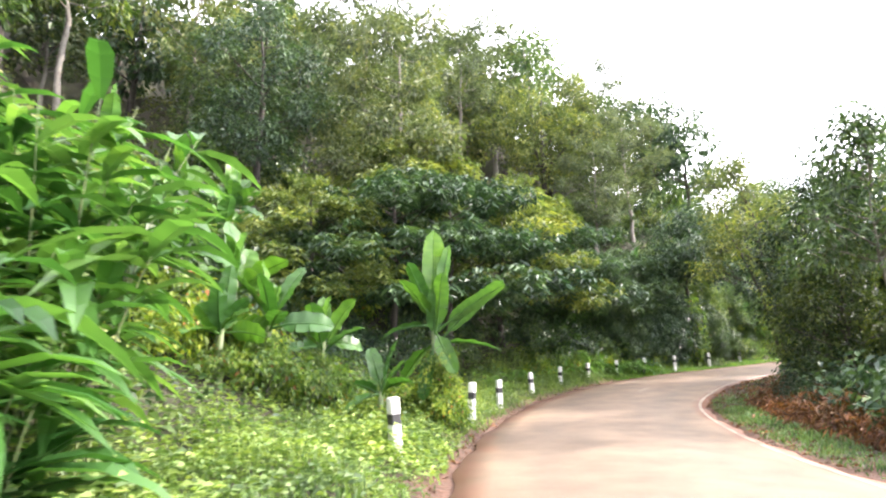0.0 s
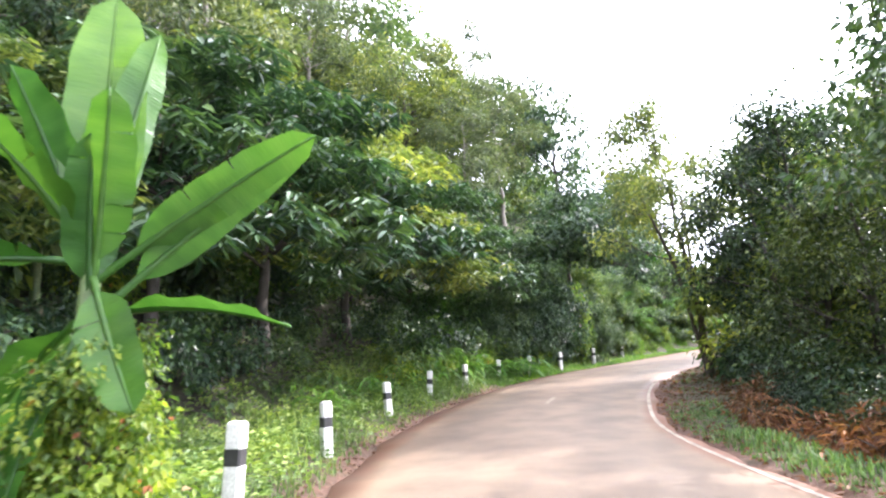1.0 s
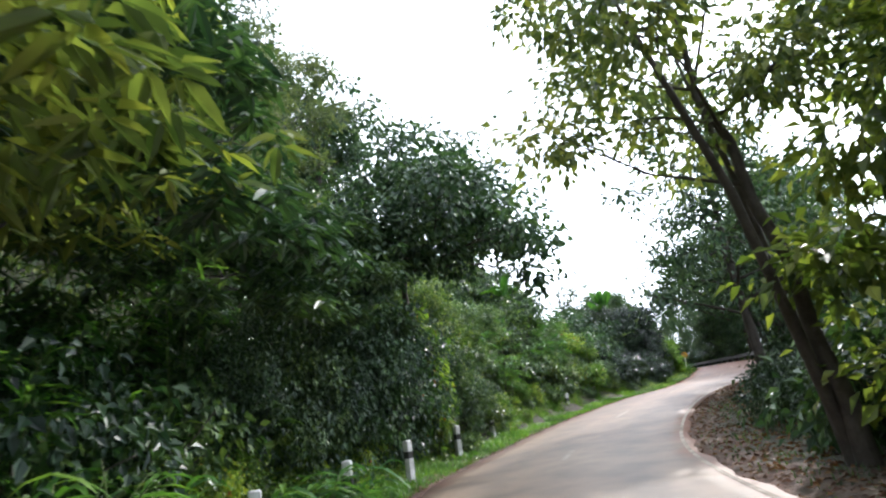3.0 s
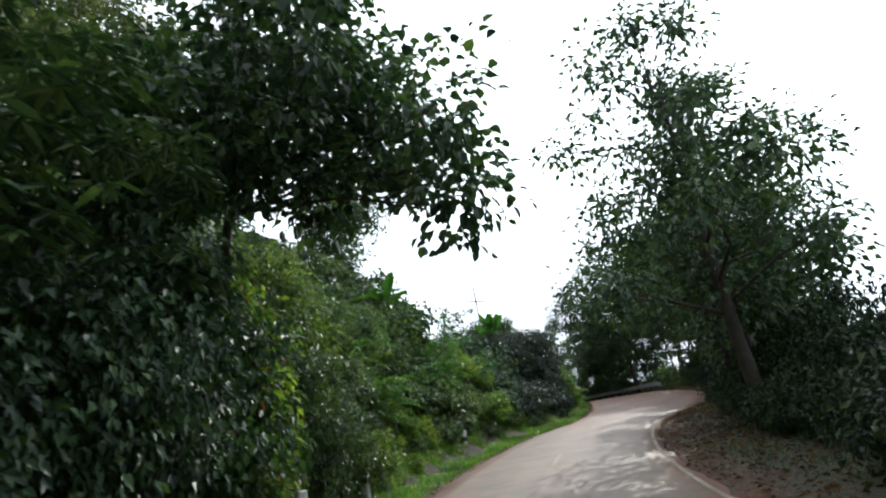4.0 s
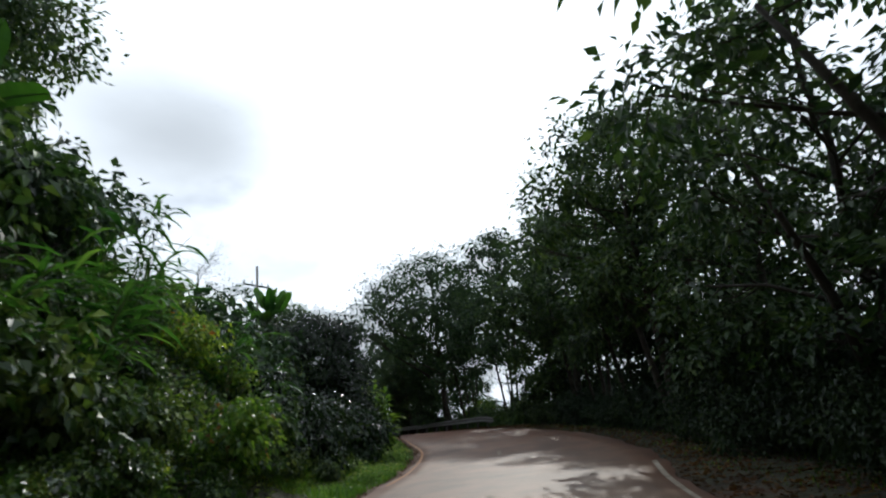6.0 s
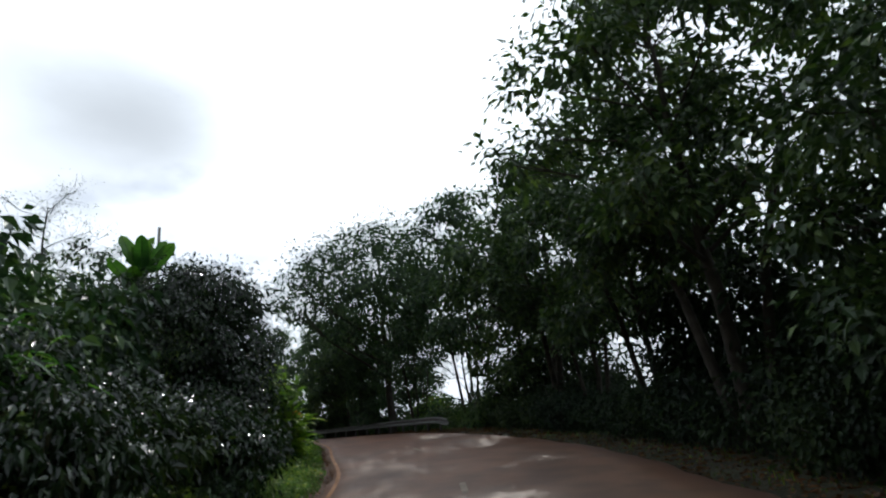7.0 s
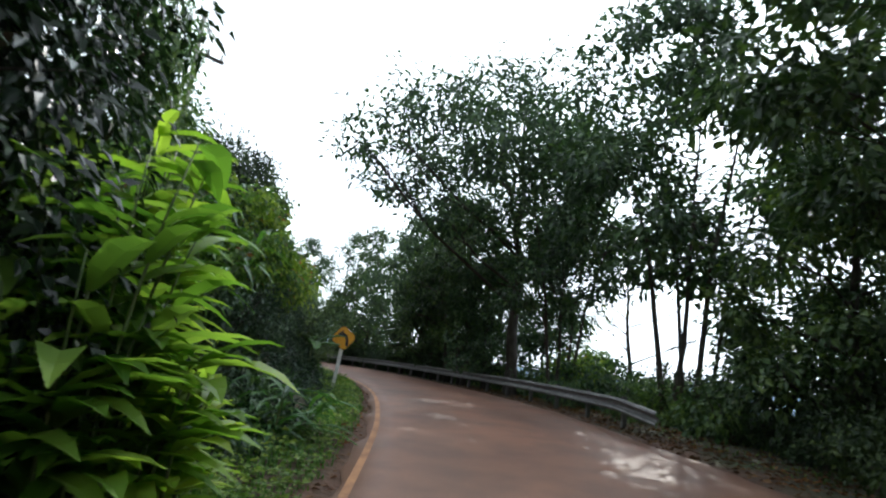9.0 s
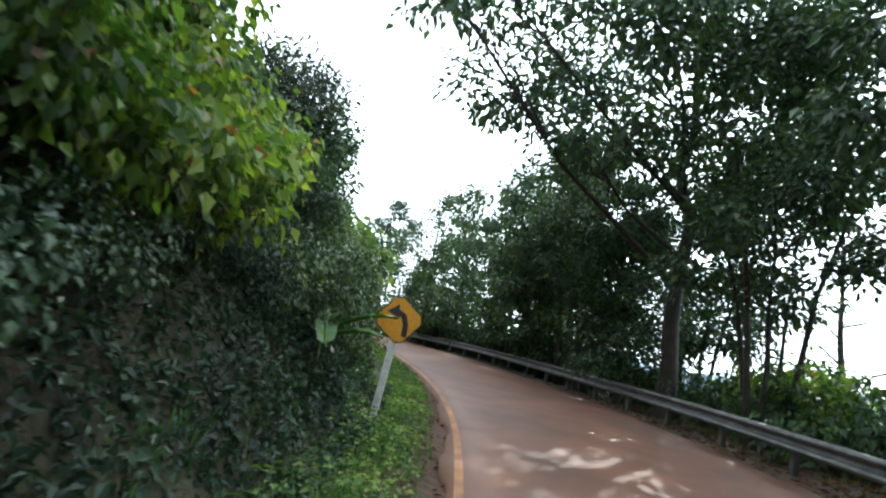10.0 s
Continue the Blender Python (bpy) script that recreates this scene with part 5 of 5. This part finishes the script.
srng = random.Random(9)
def strip(a, b, offs, step, kinds, lo, hi, group):
    """Shrubs along the road from a to b at the offsets from its middle."""
    for off in offs:
        s = a + srng.uniform(0, step)
        while s < b:
            x, y = beside(s, off + srng.uniform(-0.5, 0.5))
            kind, turn, size = srng.choice(kinds), srng.uniform(0, 6.28), srng.uniform(lo, hi)
            # a window in the bushes through which the far hills show
            run, side = (x - 37.1) * 0.954 - (y - 42.3) * 0.30, abs((x - 37.1) * 0.30 + (y - 42.3) * 0.954)
            ginger = min(math.hypot(x - 45.8, y - 49.2), math.hypot(x - 46.7, y - 50.3)) < 0.6 + size
            if not ginger and (off < 6.5 or run < 8 or side > 0.3 + 0.8 * size):
                plant_shrub(kind, x, y, turn, size, -0.1, group)
            s += step * srng.uniform(0.8, 1.2)


for x, y, s in [(13.4, 35.5, 1.0), (12.0, 34.8, 0.95), (10.7, 34.0, 0.85), (14.7, 36.7, 1.1), (9.3, 33.0, 0.7), (16.2, 38.2, 0.95), (17.6, 38.0, 0.72), (18.9, 38.8, 0.6)]:
    plant_shrub("thicket", x, y, x * 3, s, -0.2, "dark thicket under the overhanging tree")
for x, y, s in [(15.7, 36.6, 0.95), (16.5, 37.5, 0.9)]:
    plant_shrub("column", x, y, x * 3, s, -0.2, "creeper columns beside the thicket")
strip(26, 41, (-5.6, -7.0), 1.7, ("fine", "dark"), 0.9, 1.25, "dark shrubs at the foot of the trees")
strip(10, 28, (-7.6, -9.2), 1.9, ("fine", "fine", "dark"), 0.55, 0.85, "shrubs under the trees")
# lime leaves added here in place of sunlight on the foot of the bank
strip(24, 38, (-5.0,), 1.5, ("vine", "creeper", "vine"), 0.45, 0.75, "bright creepers at the foot of the trees")
# dark bushes added so that the hollow behind the trunks reads as shade
strip(11, 28, (-10.8,), 2.0, ("thicket",), 0.5, 0.7, "dark thicket behind the trunks")
strip(37, 58, (-4.35,), 1.0, ("mound", "vine", "mound"), 0.28, 0.5, "low creepers at the foot of the bank")
strip(38, 59, (-4.9, -6.0), 1.4, ("mound", "mound", "vine", "mound"), 0.5, 0.95, "creepers on the bank")
strip(38, 59, (-7.4, -9.2, -11.4), 1.7, ("mound", "mound", "mound", "dark"), 0.75, 1.2, "creepers on the bank")
# small bright vines whose colour stands in for sun-lit ridges of the bank
strip(40, 60, (-4.6, -5.6, -7.0, -8.8), 1.5, ("vine", "mound", "vine"), 0.3, 0.5, "bright creepers on the bank")
strip(40, 51, (-14.5, -18.0), 2.8, ("creeper", "dark", "olive"), 1.2, 1.8, "creepers on the bank")
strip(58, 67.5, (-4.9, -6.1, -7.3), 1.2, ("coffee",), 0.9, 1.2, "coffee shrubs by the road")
strip(60, 70.5, (-8.8, -10.4), 1.8, ("dark", "fine"), 1.4, 1.75, "dark thicket behind the coffee shrubs")
strip(72, 98, (-4.75,), 1.1, ("ivy",), 0.35, 0.75, "creepers over the wall of the cutting")
strip(72, 98, (-5.7, -6.8), 1.3, ("ivy", "ivy", "fine"), 0.6, 0.85, "creepers over the wall of the cutting")
strip(73, 79.5, (-5.5, -6.3, -7.4), 1.1, ("vine", "vine", "lime"), 0.6, 0.85, "vines on top of the thicket")
strip(79, 92, (-8.0,), 1.7, ("vine", "creeper"), 0.8, 1.0, "vines on top of the thicket")
strip(76, 98, (-9.4, -11.4), 2.0, ("fine", "creeper"), 0.6, 0.9, "thicket beside the road")
strip(96, 122, (-5.2, -7.0), 2.4, ("dark", "creeper"), 1.2, 1.8, "thicket beside the road")
strip(8, 36, (6.2, 7.8), 1.8, ("dark", "olive", "dark"), 0.7, 1.1, "shrubs inside the bend")
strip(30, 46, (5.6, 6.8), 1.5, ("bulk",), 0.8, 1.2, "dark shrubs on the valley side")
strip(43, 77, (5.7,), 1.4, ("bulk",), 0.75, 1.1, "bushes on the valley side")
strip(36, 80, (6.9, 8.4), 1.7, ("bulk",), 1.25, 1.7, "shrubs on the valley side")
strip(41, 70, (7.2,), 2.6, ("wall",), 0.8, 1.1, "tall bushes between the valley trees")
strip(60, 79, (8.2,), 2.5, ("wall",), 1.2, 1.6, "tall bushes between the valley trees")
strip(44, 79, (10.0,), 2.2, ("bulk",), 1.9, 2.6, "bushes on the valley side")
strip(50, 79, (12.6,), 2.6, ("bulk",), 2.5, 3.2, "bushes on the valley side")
strip(79, 104, (9.5, 11.5), 2.2, ("bulk",), 1.5, 1.9, "bushes past the rail")
strip(80, 90, (6.8,), 2.0, ("wall",), 0.55, 0.8, "tall bushes past the rail")
strip(97, 122, (4.7, 6.6), 1.5, ("bulk",), 1.2, 1.6, "bushes past the rail")
strip(80, 114, (5.4, 7.2), 1.8, ("fine",), 0.8, 1.3, "shrubs past the rail")
strip(4, 30, (-11.0, -13.0, -15.5, -18.5, -22), 2.3, ("creeper", "olive", "creeper", "lime"), 1.1, 1.6, "shrubs on the forest slope")
strip(-6, 6, (-8.0,), 1.9, ("creeper", "olive", "lime"), 0.9, 1.3, "shrubs behind the canes")
strip(-6, 18, (-10.4, -12.4), 2.2, ("creeper", "olive", "lime"), 0.9, 1.4, "shrubs behind the canes")
strip(15, 34, (5.5, 6.4), 1.1, ("bulk",), 0.55, 0.85, "black-green bushes inside the bend")
strip(8, 24, (4.7, 5.5), 1.2, ("fern",), 0.8, 1.4, "dry ferns")
strip(8, 36, (5.9,), 1.4, ("fine",), 0.6, 0.9, "low dark shrubs inside the bend")
for x, y, s in [(-0.25, 12.75, 0.62), (0.05, 12.55, 0.5), (-1.0, 13.0, 0.7), (-4.6, 13.6, 1.0), (-3.8, 12.1, 0.9), (-4.9, 12.9, 1.1), (-2.7, 14.0, 0.9), (-5.8, 12.0, 1.2), (-1.9, 12.1, 0.5), (-3.2, 12.9, 0.8), (-5.4, 10.8, 0.8)]:
    plant_shrub("lime", x, y, x, s, 0.0, "creepers round the banana plants")
for x, y, rise, s in [(-3.8, 12.2, 0.3, 0.5), (-3.8, 12.2, 0.8, 0.4), (-2.9, 13.5, 0.3, 0.5), (-2.9, 13.5, 0.8, 0.4), (-4.9, 13.1, 0.6, 0.5), (-1.35, 11.9, 0.0, 0.35), (-4.4, 11.1, 0.2, 0.45)]:
    plant_shrub("vine", x, y, y + rise, s, rise, "creepers round the banana plants")
for rise, s in [(0.0, 0.62), (0.35, 0.5), (0.75, 0.45), (1.15, 0.38)]:
    plant_shrub("vine", -0.22 + 0.1 * rise, 12.55, rise * 3, s, rise, "creepers round the banana plants")
for x, y, s in [(50.7, 52.6, 0.75), (51.3, 52.9, 0.8), (51.9, 53.3, 0.8), (51.2, 53.7, 0.9), (52.5, 53.9, 0.8), (50.4, 53.3, 0.9), (52.0, 54.3, 0.9)]:
    plant_shrub("vine", x, y, x * 5, s, 0.1, "vines on top of the thicket")
for x, y, s in [(39.9, 34.8, 0.85)]:
    plant_shrub("wall", x, y, x, s, -0.2, "tall bushes between the valley trees")
for x, y, s in [(16.9, 25.6, 1.2), (17.4, 24.3, 1.4), (16.0, 23.2, 0.8)]:
    plant_shrub("dark", x, y, x, s, -0.1, "bushes at the foot of the slender tree")
for x, y, s in [(66.0, 50.4, 1.25), (67.8, 51.4, 1.1), (64.6, 49.6, 1.0)]:
    plant_shrub("lime", x, y, x, s, 0.6, "sunlit shrubs past the rail")


def grass(name, a, b, near, far, count, tall, material, seed, label, wide=0.012, broad=False):
    """Blades (or broad herb leaves) over a strip of verge, as one soft mass."""
    rng = np.random.default_rng(seed)
    s = rng.uniform(a, b, count)
    off = near + (far - near) * rng.random(count) ** 0.9
    i = np.searchsorted(ARC - ARC[START], s).clip(0, len(LINE) - 1)
    slip = rng.uniform(-0.3, 0.3, count)
    x, y = LINE[i, 0] + TAN[i, 1] * off + TAN[i, 0] * slip, LINE[i, 1] - TAN[i, 0] * off + TAN[i, 1] * slip
    p = np.stack([x, y, land(x, y) - 0.01], 1)
    lump = 0.65 + 0.5 * np.sin(x * 2.1 + np.sin(y * 1.7)) * np.sin(y * 1.9)
    h = tall * rng.uniform(0.4, 1.15, count) * lump.clip(0.35, 1.2)
    h = h * (0.45 + 0.55 * np.clip(np.abs(off - near) / 0.6, 0, 1))
    g = rng.uniform(0, 2 * math.pi, count)
    d = np.stack([np.cos(g), np.sin(g), np.zeros(count)], 1)
    if broad:
        p[:, 2] += h * rng.uniform(0.3, 1.0, count)
        v, f = leaf_blades(rng, p, d + np.array([0, 0, 0.25]), wide, 0.55, 0.15, 0.2)
    else:
        q = np.stack([-d[:, 1], d[:, 0], d[:, 2]], 1) * wide
        bend = d * (h * rng.uniform(0.15, 0.7, count))[:, None]
        up = np.array([[0, 0, 1.0]]) * h[:, None]
        v = np.stack([p - q, p + q, p + bend * 0.35 + up * 0.6 + q * 0.8, p + bend * 0.35 + up * 0.6 - q * 0.8, p + bend + up * 0.95], 1).reshape(-1, 3)
        k = np.arange(count)[:, None] * 5
        f = [tuple(r) for r in np.concatenate([k + np.array([[0, 1, 2, 3]])]).tolist()] + [tuple(r) for r in (k + np.array([[3, 2, 4]])).tolist()]
    tagged(new(name, mesh_of(name, v, f, material)), label, "grass", kind="stuff")


grass("verge_grass", -4, 30, -2.75, -6.4, 19000, 0.38, LEAF_HERB, 301, "lush sunlit grass on the verge", 0.011)
grass("verge_herbs", -4, 30, -2.95, -6.8, 30000, 0.46, LEAF_HERB, 302, "broad-leaved herbs among the verge grass", 0.105, True)
grass("verge_herbs", -4, 16, -3.2, -9.0, 13000, 0.55, LEAF_HERB, 309, "broad-leaved herbs below the banana plants", 0.12, True)
grass("verge_herbs", 7.3, 10.0, -2.8, -3.9, 1500, 0.62, LEAF_HERB, 319, "tall herbs round a guide post", 0.10, True)
grass("verge_grass", 28, 62, -2.75, -5.0, 34000, 0.30, LEAF_CANE, 322, "strip of bright grass between the road and the bank", 0.012)
grass("verge_grass", 62, 100, -2.75, -4.2, 13000, 0.28, LEAF_CANE, 303, "narrow strip of short bright grass beside the road", 0.010)
grass("verge_herbs", 58, 104, -2.85, -3.8, 11000, 0.40, LEAF_HERB, 307, "broad-leaved herbs at the foot of the creepers", 0.09, True)
grass("verge_herbs", 28, 62, -3.7, -5.6, 22000, 0.5, LEAF_MID, 310, "broad-leaved weeds along the foot of the bank", 0.11, True)
grass("verge_grass", -4, 46, 2.8, 5.6, 6500, 0.13, LEAF_MID, 304, "thin short grass on the valley-side verge", 0.010)
grass("verge_grass", -4, 22, 2.75, 3.9, 8000, 0.20, LEAF_HERB, 308, "short green grass between the road and the dry ferns", 0.010)
grass("verge_grass", 46, 96, 3.6, 5.6, 3500, 0.14, LEAF_MID, 320, "thin short grass on the valley-side verge", 0.010)
grass("leaf_litter", 0, 92, 2.5, 5.0, 12000, 0.04, LEAF_DRY, 305, "fallen brown leaves along the road edge", 0.11, True)
grass("leaf_litter", 44, 94, 2.6, 5.4, 9000, 0.03, LEAF_DRY, 321, "fallen brown leaves along the road edge", 0.08, True)
grass("leaf_litter", 0, 92, -2.4, -3.0, 2600, 0.03, LEAF_DRY, 306, "fallen brown leaves along the road edge", 0.09, True)


def undergrowth(a, b, near, far, count, leaf, tall, material, seed, label):
    """Leaves close over the slope, as one soft mass."""
    rng = np.random.default_rng(seed)
    s, off = rng.uniform(a, b, count), -(near + (far - near) * rng.random(count))
    i = np.searchsorted(ARC - ARC[START], s).clip(0, len(LINE) - 1)
    slip = rng.uniform(-0.3, 0.3, count)
    x, y = LINE[i, 0] + TAN[i, 1] * off + TAN[i, 0] * slip, LINE[i, 1] - TAN[i, 0] * off + TAN[i, 1] * slip
    lump = 0.5 + 0.5 * np.sin(x * 1.7 + 1.3 * np.sin(y * 1.1)) * np.sin(y * 1.5 + np.sin(x * 0.9))
    p = np.stack([x, y, land(x, y) + tall * lump * rng.random(count) ** 0.5], 1)
    v, f = leaf_blades(rng, p, rng.normal(0, 0.8, p.shape) + np.array([0, 0, -0.15]), leaf, 0.6, 0.2, 0.15)
    tagged(new("undergrowth", mesh_of("undergrowth", v, f, material)), label, "undergrowth", kind="stuff")


undergrowth(-6, 40, 5.9, 30, 34000, 0.20, 0.7, LEAF_MID, 311, "tangled green undergrowth on the forest slope")
undergrowth(-2, 40, 13, 44, 26000, 0.34, 1.3, LEAF_HAZED, 316, "low forest undergrowth high on the slope")
undergrowth(-4, 60, -11, -46, 26000, 0.42, 1.6, LEAF_HAZED, 317, "low green scrub on the valley slope")
undergrowth(60, 110, -13, -40, 14000, 0.42, 1.4, LEAF_MID, 318, "low green scrub on the valley slope")
undergrowth(32, 62, 4.3, 14, 30000, 0.17, 0.3, LEAF_BANK, 312, "creepers that cover the bank")
undergrowth(60, 76, 3.9, 10, 22000, 0.13, 0.5, LEAF_DEEP, 314, "low dark creepers between the shrubs")
undergrowth(73, 85, 3.5, 6.6, 36000, 0.080, 0.35, LEAF_IVY, 315, "close mat of tiny creeper leaves on the cutting")
undergrowth(80, 104, 3.9, 8.0, 36000, 0.09, 0.4, LEAF_IVY, 313, "wall of small dark creeper leaves beside the road")
